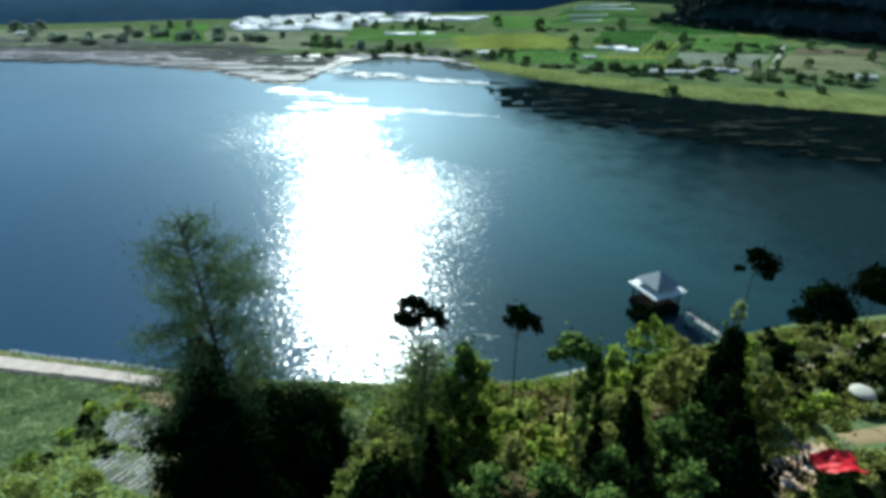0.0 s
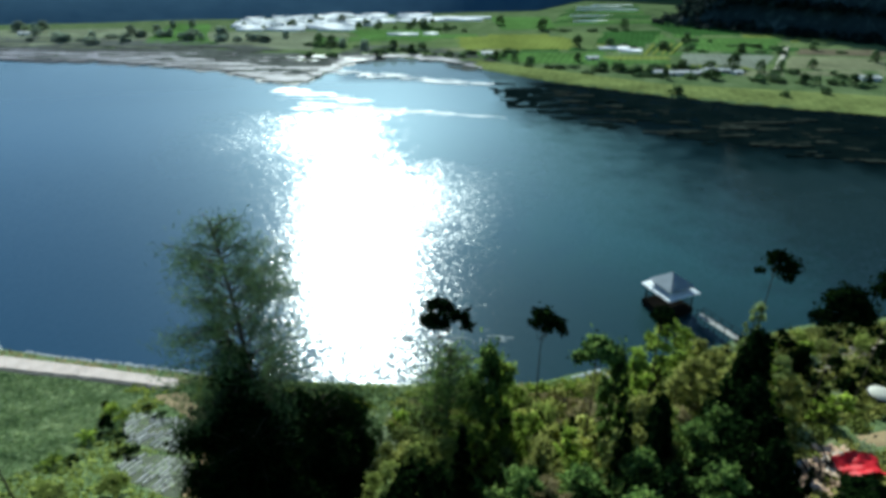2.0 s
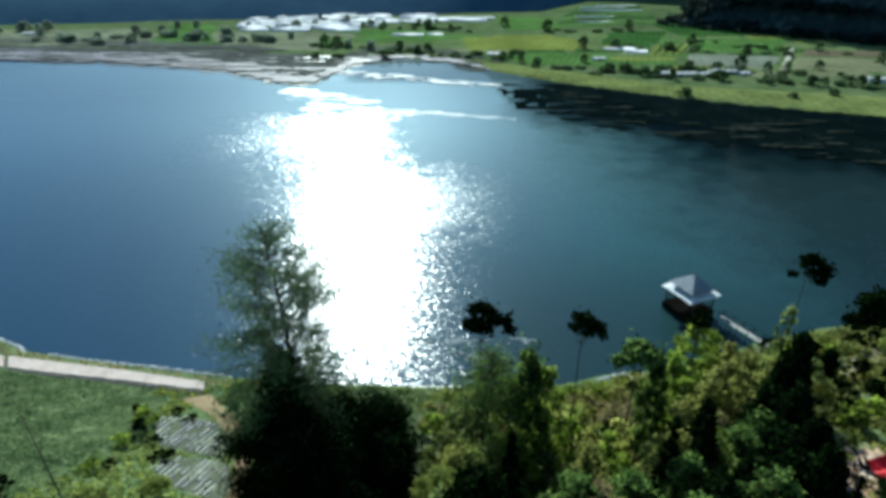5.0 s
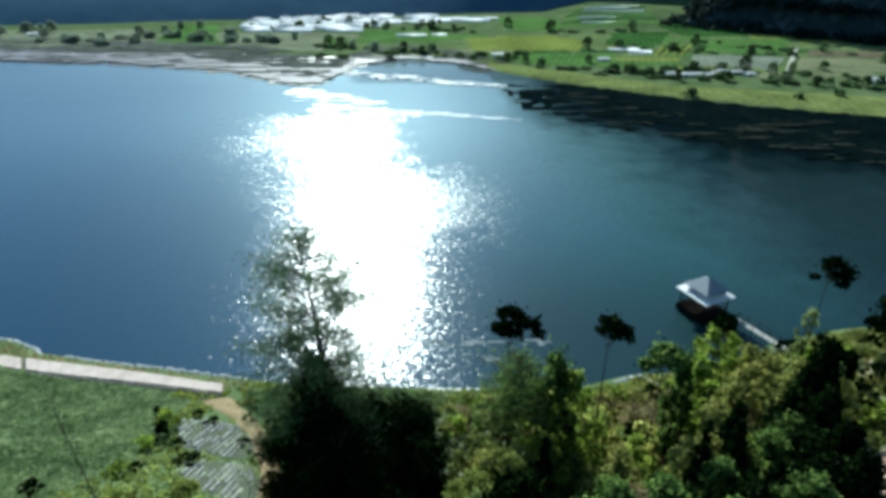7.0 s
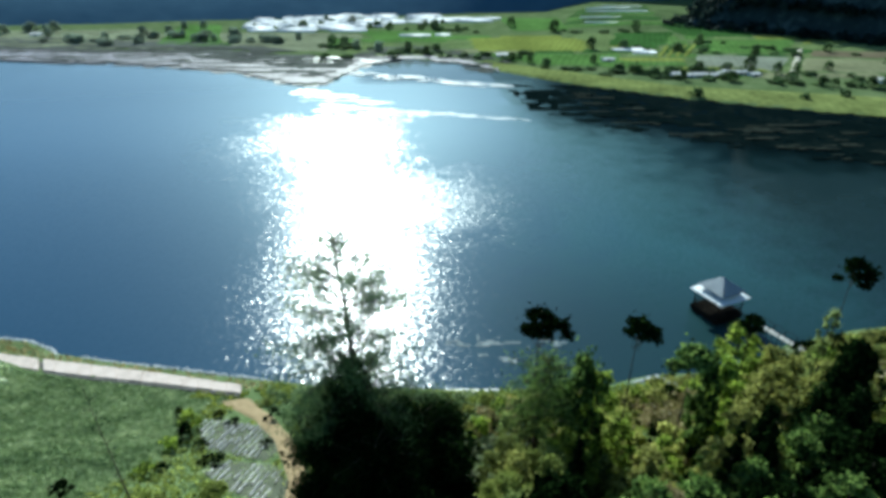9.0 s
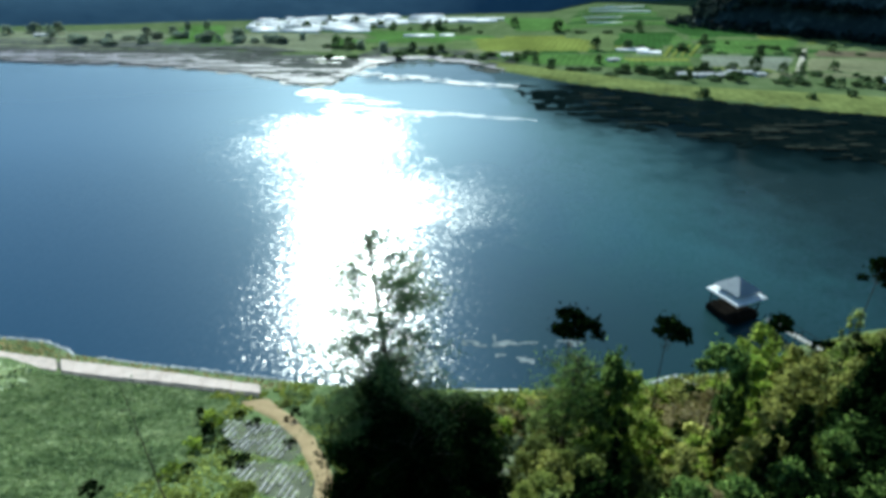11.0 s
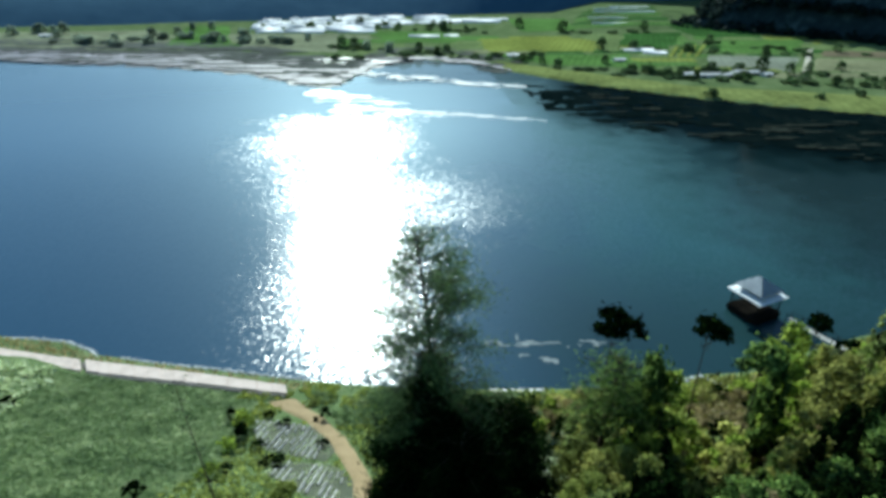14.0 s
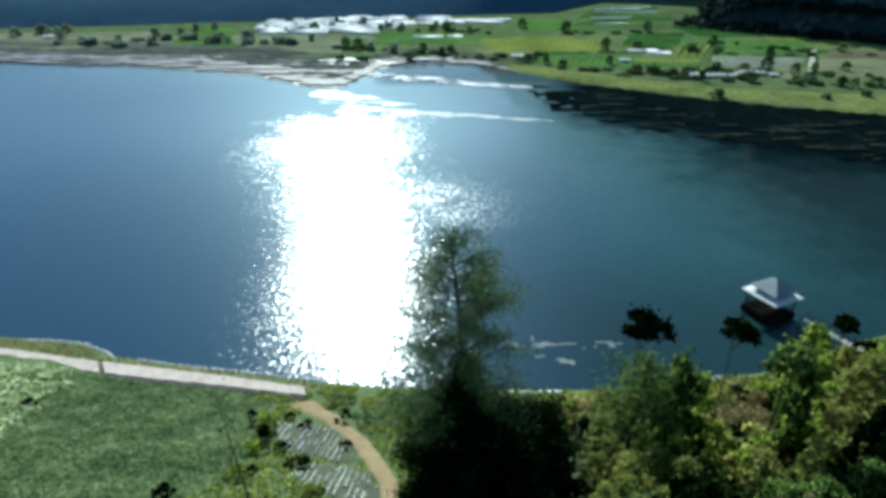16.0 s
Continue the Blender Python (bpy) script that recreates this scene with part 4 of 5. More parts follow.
scatter_leaves("pale_crop", g, 9000, -80, -44, 24, 57, lambda x, y: y < field_edge(x) and pale_zone(x, y), PALE_LEAF, 0.42, 0.6, "pale flowering crop in clumps beside the field", "crop")
scatter_leaves("grass", g, 9000, -104, -27, 46, 64, lambda x, y: lerp_table(x, LAKE_SIDE) + 0.1 < y < lerp_table(x, NEAR_SHORE) - 0.1, BROWN_LEAF, 0.22, 0.3, "dry yellowish grass strip between walkway and water", "grass", long=2.5)
scatter_leaves("grass", g, 12000, -34, 16, 40, 51, lambda x, y: not bare(x, y) and y < lerp_table(x, NEAR_SHORE) - 0.2 and (y > lerp_table(x, FIELD_SIDE) - 2 or x > -31.5) and mix_noise(x, y, 5, 4.4) > -0.25, BANK_GRASS, 0.22, 0.3, "yellow-green grass on the lake bank", "grass", long=2.5)
scatter_leaves("grass", g, 14000, -34, 16, 22, 41, lambda x, y: not bare(x, y) and x > lerp_table(y, [(19, -36), (26, -32.5), (32, -30.0), (36, -29.8), (41, -30.2)]) - 0.6 and mix_noise(x, y, 5, 4.4) > -0.3, LIME_LEAF, 0.2, 0.28, "pale green grass on the slope below the field", "grass", long=2.5)
scatter_leaves("ground_cover", g, 17000, -27, 4, 33, 49.5, lambda x, y: y < lerp_table(x, NEAR_SHORE) - 0.6 and x > -25.2 + (45 - y) * 0.62 and not bare(x, y) and mix_noise(x, y, 4, 9.4) > -0.3, CROP_LEAF, 0.3, 0.45, "leafy green ground cover on the bank", "plants")
scatter_leaves("pale_crop", g, 3600, -7, 0.5, 28, 43, lambda x, y: mix_noise(x, y, 2, 3.4) > -0.1, PALE_LEAF, 0.36, 0.8, "pale broad-leaved crop on the open slope", "crop")
scatter_leaves("dry_scrub", g, 14000, 4, 18, 33, 47, lambda x, y: mix_noise(x, y, 4, 6.1) > -0.2, BROWN_LEAF, 0.26, 0.5, "brownish dry scrub on the open slope", "scrub")
scatter_leaves("grass", g, 46000, 14, 60, 20, 61, lambda x, y: y < lerp_table(x, NEAR_SHORE) - 0.4 and mix_noise(x, y, 5, 7.4) > -0.7 and not (31.6 < x < 45 and 33.4 < y < 38), OLIVE_LEAF, 0.25, 0.35, "olive grass between the trees on the bank", "grass", long=2.5)


def draped_strip(name, left, right, n, lift, mat, wide=4):
    """A strip between two polylines, laid on the ground."""
    verts = []
    for i in range(n + 1):
        a, b = poly(left, i / n), poly(right, i / n)
        for k in range(wide + 1):
            x, y = a[0] + (b[0] - a[0]) * k / wide, a[1] + (b[1] - a[1]) * k / wide
            edge = k in (0, wide)
            x += 0.18 * mix_noise(i * 0.7, k, 2, 3.3) if edge else 0
            verts.append((x, y, height(x, y) + (-0.05 if edge else lift)))
    w = wide + 1
    return mesh_from(name, verts, [(i * w + k, i * w + k + 1, (i + 1) * w + k + 1, (i + 1) * w + k) for i in range(n) for k in range(wide)], mat, True)


tagged(new("dirt_trail", draped_strip("dirt_trail", TRAIL_L, TRAIL_R, 50, 0.12, DIRT, 6)), "bare tan dirt footpath worn into the bank", "path", kind="structure")


def bed_row(x, y, length, width, mat):
    """One raised planting row under its sheet, laid on the slope."""
    verts, n = [], 4
    for i in range(n + 1):
        px, py = x + ROW_LEAN * length * i / n, y + length * i / n
        for dx, dz in ((-0.5, -0.05), (-0.34, 0.16), (0.0, 0.22), (0.34, 0.16), (0.5, -0.05)):
            qx = px + dx * width
            verts.append((qx, py, height(qx, py) + dz + 0.03 * mix_noise(qx * 3, py * 3, 1, 2.2) + 0.06))
    return mesh_from("mulch_strip", verts, [(i * 5 + k, i * 5 + k + 1, i * 5 + 6 + k, i * 5 + 5 + k) for i in range(n) for k in range(4)], mat)


for bx, bx1, upper, lower, label in BEDS:
    bed = thing("vegetable_bed", 0, 0, 0, label, "garden bed", group="vegetable beds on the bank")
    count = int((bx1 - bx) / ROW_STEP)
    left, right = [(bx + (bx1 - bx) * k / 8, lerp_table(bx + (bx1 - bx) * k / 8, lower) - 0.2) for k in range(9)], [(bx + (bx1 - bx) * k / 8 + 0.5, lerp_table(bx + (bx1 - bx) * k / 8, upper) + 0.2) for k in range(9)]
    part("soil", draped_strip("soil", left, right, 24, 0.05, SOIL, 8), bed)
    for i in range(count):
        x = bx + i * ROW_STEP
        y0, y1 = lerp_table(x, lower), lerp_table(x + 0.4, upper)
        a, end = y0 + g.uniform(0, 0.12) * (y1 - y0), y1 - g.uniform(0, 0.1) * (y1 - y0)
        while a < end - 0.5:
            b = min(end, a + g.uniform(0.7, 2.2))
            if g.random() < (0.9 if bx < -28 else 0.66):
                part("mulch_strip", bed_row(x + ROW_LEAN * (a - y0), a, b - a, g.uniform(0.1, 0.18), MULCH), bed)
            a = b + g.uniform(0.05, 0.35)
    scatter_leaves("seedlings", g, 1000, bx, bx1 + 0.5, lower[-1][1], upper[0][1], lambda x, y: lerp_table(x, lower) < y < lerp_table(x, upper) and mix_noise(x, y, 1.6, 1.4) > -0.05, PALE_LEAF, 0.14, 0.24, "young pale green vegetable seedlings on the bed", "plants")

plot = thing("vegetable_bed", 0, 0, 0, "small overgrown bed with short pale mulch rows below the dark trees", "garden bed", group="vegetable beds on the bank")
part("soil", draped_strip("soil", [(-8.2, 30.0), (-4.4, 29.8)], [(-8.0, 34.6), (-4.2, 34.4)], 16, 0.05, SOIL, 8), plot)
for i in range(9):
    y = 30.3 + 0.5 * i
    for x0, x1 in ((-7.9, -6.2), (-5.9, -4.6)):
        if g.random() < 0.72:
            a, b = x0 + g.uniform(0, 0.5), x1 - g.uniform(0, 0.5)
            rows = [(a + (b - a) * k / 4, y + dy, height(a + (b - a) * k / 4, y + dy) + dz) for k in range(5) for dy, dz in ((-0.16, 0.02), (-0.1, 0.22), (0.0, 0.28), (0.1, 0.22), (0.16, 0.02))]
            part("mulch_strip", mesh_from("mulch_strip", rows, [(k * 5 + m, k * 5 + m + 1, k * 5 + 6 + m, k * 5 + 5 + m) for k in range(4) for m in range(4)], MULCH), plot)
scatter_leaves("seedlings", g, 700, -8.4, -4.0, 29.6, 34.8, lambda x, y: mix_noise(x, y, 1.6, 1.4) > -0.1, LIME_LEAF, 0.16, 0.3, "yellow-green weeds overgrowing the small bed", "plants")

# shrubs at the field's edge and along the trail
for key, x, y, s, w in (
        ("shrub", -30.9, 39.2, 1.3, 0.8), ("darkshrub", -30.5, 37.2, 1.0, 0.9), ("darkshrub", -32.6, 41.2, 0.9, 0.6), ("shrub", -30.8, 35.2, 0.7, 0.8),
        ("darkshrub", -28.6, 35.6, 0.4, 0.8), ("darkshrub", -26.6, 33.4, 0.45, 0.9), ("darkshrub", -29.6, 42.0, 0.4, 0.6), ("darkshrub", -27.8, 40.8, 0.45, 0.6),
        ("darkshrub", -24.6, 42.2, 0.75, 0.7), ("darkshrub", -23.4, 36.8, 0.5, 0.5), ("lime", -28.6, 27.4, 0.4, 0.8), ("lime", -31.0, 25.4, 0.4, 0.8), ("lime", -27.0, 26.4, 0.5, 0.9)):
    plant(key, x, y, s, w)
for key, x, y, s, w in (
        ("darkshrub", -33.4, 26.6, 0.8, 0.8), ("lime", -33.8, 25.0, 0.5, 0.6), ("lime", -24.0, 27.6, 0.8, 1.0), ("shrub", -30.2, 30.6, 0.6, 0.8), ("darkshrub", -29.6, 31.4, 0.4, 0.6),
        ("lime", -26.6, 45.6, 0.35, 0.7), ("lime", -22.8, 46.4, 0.4, 0.9), ("shrub", -19.4, 44.4, 0.45, 0.9), ("shrub", -18.6, 40.4, 0.6, 1.0), ("lime", -17.4, 36.4, 0.6, 1.0),
        ("shrub", -17.0, 33.2, 0.8, 1.0), ("darkshrub", -53.3, 41.8, 0.6, 0.7)):
    plant(key, x, y, s, w)

low_wall = thing("low_wall", 0, 0, 0, "low pale stone wall running down the scrubby bank", "wall", kind="structure")
WALL_LINE = [(12.6, 51.0), (15.8, 51.8), (16.8, 49.3), (18.2, 45.8), (18.5, 43.1)]
for i in range(60):
    x, y = poly(WALL_LINE, i / 59)
    s = g.uniform(0.22, 0.5) if i < 26 else g.uniform(0.14, 0.24)
    part("stone", stone_me, low_wall).matrix_basis = pose(x + g.normal(0, 0.12), y + g.normal(0, 0.12), height(x, y) + 0.1, 0, 0, g.uniform(0, 360)) @ Matrix.Diagonal((s * 1.3, s, s * 0.8, 1))

# ---- pavilion on the lake, pier ----
PAV = thing("lake_pavilion", 27.9, 65.4, 0, "square lake pavilion with a two-tiered pale metal roof", "pavilion", turn=24)
PAV.matrix_basis = PAV.matrix_basis @ Matrix.Diagonal((0.88, 0.88, 0.97, 1))
SLATE_PAINT = material("blue_grey_roof_sheet", [(0.22, 0.25, 0.28), (0.38, 0.41, 0.44)], rough=0.4, scale=1.5, bump=0.1, distance=0.01, spec=0.4)
PAINTED = material("pale_roof_sheet", [(0.78, 0.79, 0.8), (0.9, 0.9, 0.9)], rough=0.45, scale=1.5, bump=0.1, distance=0.01, spec=0.5)


def roof_side(name, r0, z0, r1, z1, k, mat, thick=0.07, ribs=7):
    """One sloping side of a square roof, with standing seams."""
    turn = Matrix.Rotation(k * math.pi / 2, 4, "Z")
    verts, faces = [], []

    def slab(pts, lift):
        b = 0
        for p in pts:
            verts.append(tuple(turn @ Vector(p)))
        for p in pts:
            verts.append(tuple(turn @ Vector((p[0], p[1], p[2] + lift))))
        faces.extend([(b + 3, b + 2, b + 1, b), (b + 4, b + 5, b + 6, b + 7)] + [(b + i, b + (i + 1) % 4, b + 4 + (i + 1) % 4, b + 4 + i) for i in range(4)])
    slab([(-r0, -r0, z0), (r0, -r0, z0), (r1, -r1, z1), (-r1, -r1, z1)], thick)
    meshes = [mesh_from(name, verts, faces, mat)]
    for i in range(ribs):
        verts, faces = [], []
        u = -1 + 2 * (i + 0.5) / ribs
        run = min(r0 - abs(u) * r0, r0 - r1) * 0.96
        z = z0 + thick
        slab([(u * r0 - 0.03, -r0, z), (u * r0 + 0.03, -r0, z), (u * r0 + 0.03, run - r0, z + (z1 - z0) * run / (r0 - r1)), (u * r0 - 0.03, run - r0, z + (z1 - z0) * run / (r0 - r1))], 0.05)
        meshes.append(mesh_from("seam", verts, faces, mat))
    return meshes


def block(name, x0, y0, z0, x1, y1, z1, mat, bevel=0.02):
    bm = bmesh.new()
    bmesh.ops.create_cube(bm, size=1, matrix=Matrix.Translation(((x0 + x1) / 2, (y0 + y1) / 2, (z0 + z1) / 2)) @ Matrix.Diagonal((x1 - x0, y1 - y0, z1 - z0, 1)))
    bmesh.ops.bevel(bm, geom=bm.edges[:], offset=bevel, segments=1, affect="EDGES")
    me = bpy.data.meshes.new(name)
    bm.to_mesh(me)
    bm.free()
    me.materials.append(mat)
    return me


for k in range(4):
    for nm, r0, z0, r1, z1, mat, label in (("lower_roof", 2.95, 3.3, 1.6, 3.62, PAINTED, ""), ("upper_roof", 2.3, 4.15, 0.02, 5.6, SLATE_PAINT, "blue-grey painted sheet")):
        plate, *seams = roof_side(nm, r0, z0, r1, z1, k, mat)
        side = part(nm, plate, PAV, label)
        for me in seams:
            part("seam", me, side)
    turn = pose(0, 0, 0, 0, 0, 90 * k)
    for nm, me in (("post", block("post", 2.2, 2.2, -2.5, 2.36, 2.36, 3.3, TIMBER)), ("upper_post", block("upper_post", 1.35, 1.35, 3.75, 1.47, 1.47, 4.6, TIMBER)),
                   ("railing", block("railing", -2.3, 2.4, 1.75, 2.3, 2.48, 1.85, TIMBER)), ("railing", block("railing", -2.3, 2.4, 1.3, 2.3, 2.47, 1.37, TIMBER)),
                   ("skirt", block("skirt", -2.6, 2.52, 0.15, 2.6, 2.6, 0.95, TIMBER)), ("lantern_wall", block("lantern_wall", -1.4, 1.36, 3.75, 1.4, 1.42, 4.4, TIMBER))):
        part(nm, me, PAV).matrix_basis = turn
    for j in range(6):
        part("baluster", block("baluster", -2.1 + j * 0.84, 2.41, 0.95, -2.04 + j * 0.84, 2.46, 1.8, TIMBER), PAV).matrix_basis = turn
for j in range(18):
    part("deck_board", block("deck_board", -2.6, -2.6 + j * 0.289, 0.9, 2.6, -2.6 + j * 0.289 + 0.27, 0.98, TIMBER), PAV)

PIER = thing("pier", 31.0, 62.6, 0, "narrow pale boarded pier with handrails leading to the pavilion", "pier", turn=0)
A, B = Vector((0, 0, 1.05)), Vector((2.7, -7.4, 1.7))
along = (B - A).normalized()
turn = math.degrees(math.atan2(along.y, along.x))
for i in range(34):
    p = A.lerp(B, (i + 0.5) / 34)
    part("board", block("board", -0.13, -0.42, -0.05, 0.13, 0.42, 0.0, PALE_TIMBER, 0.01), PIER).matrix_basis = pose(p.x, p.y, p.z, 0, 0, turn)
for side in (-0.44, 0.44):
    for i in range(6):
        p = A.lerp(B, i / 5)
        q = p + Vector((-along.y, along.x, 0)) * side
        part("pier_post", block("pier_post", -0.04, -0.04, -2.6, 0.04, 0.04, 0.9, TIMBER, 0.01), PIER).matrix_basis = pose(q.x, q.y, q.z)
    q = A.lerp(B, 0.5) + Vector((-along.y, along.x, 0)) * side
    part("handrail", block("handrail", -(B - A).length / 2, -0.03, 0.85, (B - A).length / 2, 0.03, 0.9, TIMBER, 0.01), PIER).matrix_basis = pose(q.x, q.y, q.z, 0, -math.degrees(math.asin(along.z)), turn)

# ---- the compound on the bank ----


def gable_hut(name, x, y, w, d, h, rise, turn, wall, roof, label, category, group="", courses=0, drop=0.3):
    ob = thing(name, x, y, height(x, y) - drop, label, category, group, turn=turn)
    part("wall", block("wall", -w / 2 + 0.15, -d / 2 + 0.15, 0, w / 2 - 0.15, d / 2 - 0.15, h + 0.02, wall, 0.03), ob)
    verts, faces = [], []
    for sx in (-w / 2 - 0.2, w / 2 + 0.2):
        verts += [(sx, -d / 2 - 0.25, h - 0.12), (sx, 0, h + rise), (sx, d / 2 + 0.25, h - 0.12), (sx, d / 2 + 0.25, h - 0.02), (sx, 0, h + rise + 0.12), (sx, -d / 2 - 0.25, h - 0.02)]
    faces = [(0, 1, 7, 6), (1, 2, 8, 7), (2, 3, 9, 8), (3, 4, 10, 9), (4, 5, 11, 10), (5, 0, 6, 11), (5, 4, 1, 0), (4, 3, 2, 1), (6, 7, 10, 11), (7, 8, 9, 10)]
    part("roof", mesh_from("roof", verts, faces, roof), ob)
    for sx in (-1, 1):
        gv = [(sx * (w / 2 - 0.2), -d / 2 + 0.2, h - 0.1), (sx * (w / 2 - 0.2), d / 2 - 0.2, h - 0.1), (sx * (w / 2 - 0.2), 0, h + rise)]
        part("gable", mesh_from("gable", gv + [(p[0] - sx * 0.1, p[1], p[2]) for p in gv], [(0, 1, 2), (5, 4, 3), (0, 3, 4, 1), (1, 4, 5, 2), (2, 5, 3, 0)], wall), ob)
    part("door", block("door", -0.4, -d / 2 + 0.08, 0.1, 0.4, -d / 2 + 0.16, min(2.0, h - 0.1), TIMBER), ob)
    return ob


def canopy(name, x, y, w, d, h, sag, mat, label, turn, lift=0.0):
    """A cloth roof on four poles, drooping between them."""
    ob = thing(name, x, y, height(x, y) + lift, label, "tent", turn=turn)
    n = 14
    verts = [(-w / 2 + w * i / n, -d / 2 + d * j / n, h + 0.55 * (1 - abs(2 * i / n - 1)) - sag * math.sin(math.pi * j / n) * 0.4 + 0.22 * mix_noise(i * 0.6, j * 0.6, 1.5, 4.0)) for j in range(n + 1) for i in range(n + 1)]
    verts += [(v[0], v[1], v[2] - 0.03) for v in verts]
    w1, m = n + 1, (n + 1) ** 2
    faces = [(j * w1 + i, j * w1 + i + 1, (j + 1) * w1 + i + 1, (j + 1) * w1 + i) for j in range(n) for i in range(n)]
    faces += [tuple(m + k for k in reversed(f)) for f in faces]
    part("cloth", mesh_from("cloth", verts, faces, mat, True), ob)
    for sx in (-1, 1):
        for sy in (-1, 1):
            part("pole", block("pole", sx * w * 0.47 - 0.03, sy * d * 0.47 - 0.03, -0.6, sx * w * 0.47 + 0.03, sy * d * 0.47 + 0.03, h + 0.05, TIMBER, 0.01), ob)
    return ob


canopy("red_canopy", 29.5, 31.3, 3.4, 2.0, 0.85, 0.8, RED_CLOTH, "bright red tarpaulin canopy over a stall", 4)
rubble = thing("rubble_heap", 0, 0, 0, "heap of broken pinkish stones and pale debris on the bank", "rubble")
PINK_STONE = material("pinkish_stone", [(0.34, 0.2, 0.13), (0.56, 0.38, 0.27), (0.72, 0.58, 0.46)], rough=0.85, scale=1.6, bump=0.5)
pink_me = mesh_from("stone", stone_v, stone_f, PINK_STONE)
rub = np.random.default_rng(61)
for k in range(230):
    u, v = rub.random(), rub.normal(0, 0.95)
    x, y = 23.6 + 7.0 * u + 0.5 * v, 30.2 + 3.6 * u + v
    sc = rub.uniform(0.22, 0.62)
    part("stone", pink_me if rub.random() < 0.88 else stone_me, rubble).matrix_basis = pose(x, y, height(x, y) + 0.3 + 0.1 * sc, rub.uniform(-20, 20), rub.uniform(-20, 20), rub.uniform(0, 360)) @ Matrix.Diagonal((sc * 1.5, sc, sc * 0.6, 1))
for k in range(22):
    u, v = rub.random(), rub.normal(0, 0.9)
    x, y = 23.9 + 5.0 * u + 0.5 * v, 30.3 + 2.6 * u + v
    plank = part("plank", block("plank", -0.07, -0.9, 0, 0.07, 0.9, 0.06, TIMBER, 0.01), rubble, "dark broken timber")
    plank.matrix_basis = pose(x, y, height(x, y) + rub.uniform(0.45, 0.75), rub.uniform(-12, 12), rub.uniform(-10, 10), rub.uniform(-50, 10))
parasol = thing("parasol", 36.9, 39.9, height(36.9, 39.9), "round white canvas parasol over a terrace", "parasol")
pv, pf = [(0, 0, 2.5)], []
for r, z in ((0.6, 2.4), (1.02, 2.22), (1.06, 2.14)):
    for k in range(16):
        a = k * math.pi / 8
        pv.append((r * math.cos(a), r * math.sin(a), z))
pf = [(0, 1 + k, 1 + (k + 1) % 16) for k in range(16)] + [(1 + r * 16 + k, 17 + r * 16 + k, 17 + r * 16 + (k + 1) % 16, 1 + r * 16 + (k + 1) % 16) for r in range(2) for k in range(16)]
part("shade", mesh_from("shade", pv, pf, WHITE_CLOTH, True), parasol)
# dark ring added below the canvas in place of its shadow
rim = [(r * math.cos(k * math.pi / 8), r * math.sin(k * math.pi / 8), z) for r, z in ((1.05, 2.16), (1.02, 1.9), (0.98, 1.9), (1.0, 2.14)) for k in range(16)]
part("valance", mesh_from("valance", rim, [(r * 16 + k, r * 16 + (k + 1) % 16, ((r + 1) % 4) * 16 + (k + 1) % 16, ((r + 1) % 4) * 16 + k) for r in range(4) for k in range(16)], TIMBER), parasol, "dark ring put in for the shadow under the canvas")
v, f = [], []
tube(v, f, [(0, 0, -0.2), (0, 0, 1.4), (0, 0, 2.45)], [0.04, 0.035, 0.03], 8)
part("pole", mesh_from("pole", v, f, TIMBER), parasol)
tagged(new("terrace", draped_strip("terrace", [(32.6, 36.2), (36, 36.8), (45, 38.6)], [(32.2, 34.2), (36, 34.2), (45, 35.4)], 30, 0.14, DIRT, 5)), "pale bare earth terrace beside the red canopy", "path", kind="structure")
tagged(new("walkway", draped_strip("walkway", [(33.1, 55.6), (33.8, 51.0), (34.8, 47.5), (40, 46), (52, 49)], [(34.3, 55.8), (35.0, 51.4), (36.0, 48.4), (40, 47.2), (52, 50.2)], 36, 0.14, CONCRETE, 3)), "pale concrete footpath climbing from the pier", "path", kind="structure")
tagged(new("paved_bank", draped_strip("paved_bank", [(36.6, 50.4), (40.6, 52.6), (45.0, 55.2), (52.0, 57.4)], [(37.8, 47.6), (41.6, 49.8), (46.4, 52.2), (52.6, 54.2)], 44, 0.2, CONCRETE, 5)), "pale paved strip along the bank above the pier", "path", kind="structure")
for leaf, seed, many, label in ((OLIVE_LEAF, 71, 90, "olive scrub tufts on the bank about the terrace"), (LIME_LEAF, 72, 60, "yellow-green scrub tufts on the bank about the terrace"), (PALE_LEAF, 73, 34, "pale dry grass tufts on the bank about the terrace")):
    r = np.random.default_rng(seed)
    tufts = []
    for x, y in r.uniform((26, 33), (52, 56), (many, 2)):
        on_terrace = 32 < x < 45.5 and 34 < y < 38.6 and r.random() < 0.8
        if not on_terrace and lerp_table(x, NEAR_SHORE) - y > 1.5 and (x - 37) ** 2 + (y - 40) ** 2 > 2.6:
            c = r.uniform(0.4, 1.0)
            tufts.append((x, y, height(x, y) + 0.3 * c, c, c * r.uniform(0.5, 0.9)))
    cs, outs = clump_points(r, tufts, 30)
    tagged(new("scrub", leaf_mesh("scrub", leaf_quads(cs, outs, r, 0.22), leaf)), label, "scrub", kind="stuff")
EARTH = material("pinkish_earth", [(0.22, 0.13, 0.09), (0.38, 0.25, 0.18), (0.52, 0.37, 0.28)], rough=0.95, scale=1.4, fine=7, bump=0.8, distance=0.12, spec=0.0)
tagged(new("earth_bank", draped_strip("earth_bank", [(21.4, 26.8), (23.0, 29.4), (25.2, 31.4), (26.6, 33.0), (29.8, 33.4)], [(23.6, 25.8), (25.4, 27.8), (27.4, 29.4), (28.6, 31.4), (30.6, 32.2)], 30, 0.16, EARTH, 6)), "bare pinkish earth bank beside the red canopy", "earth", kind="structure")
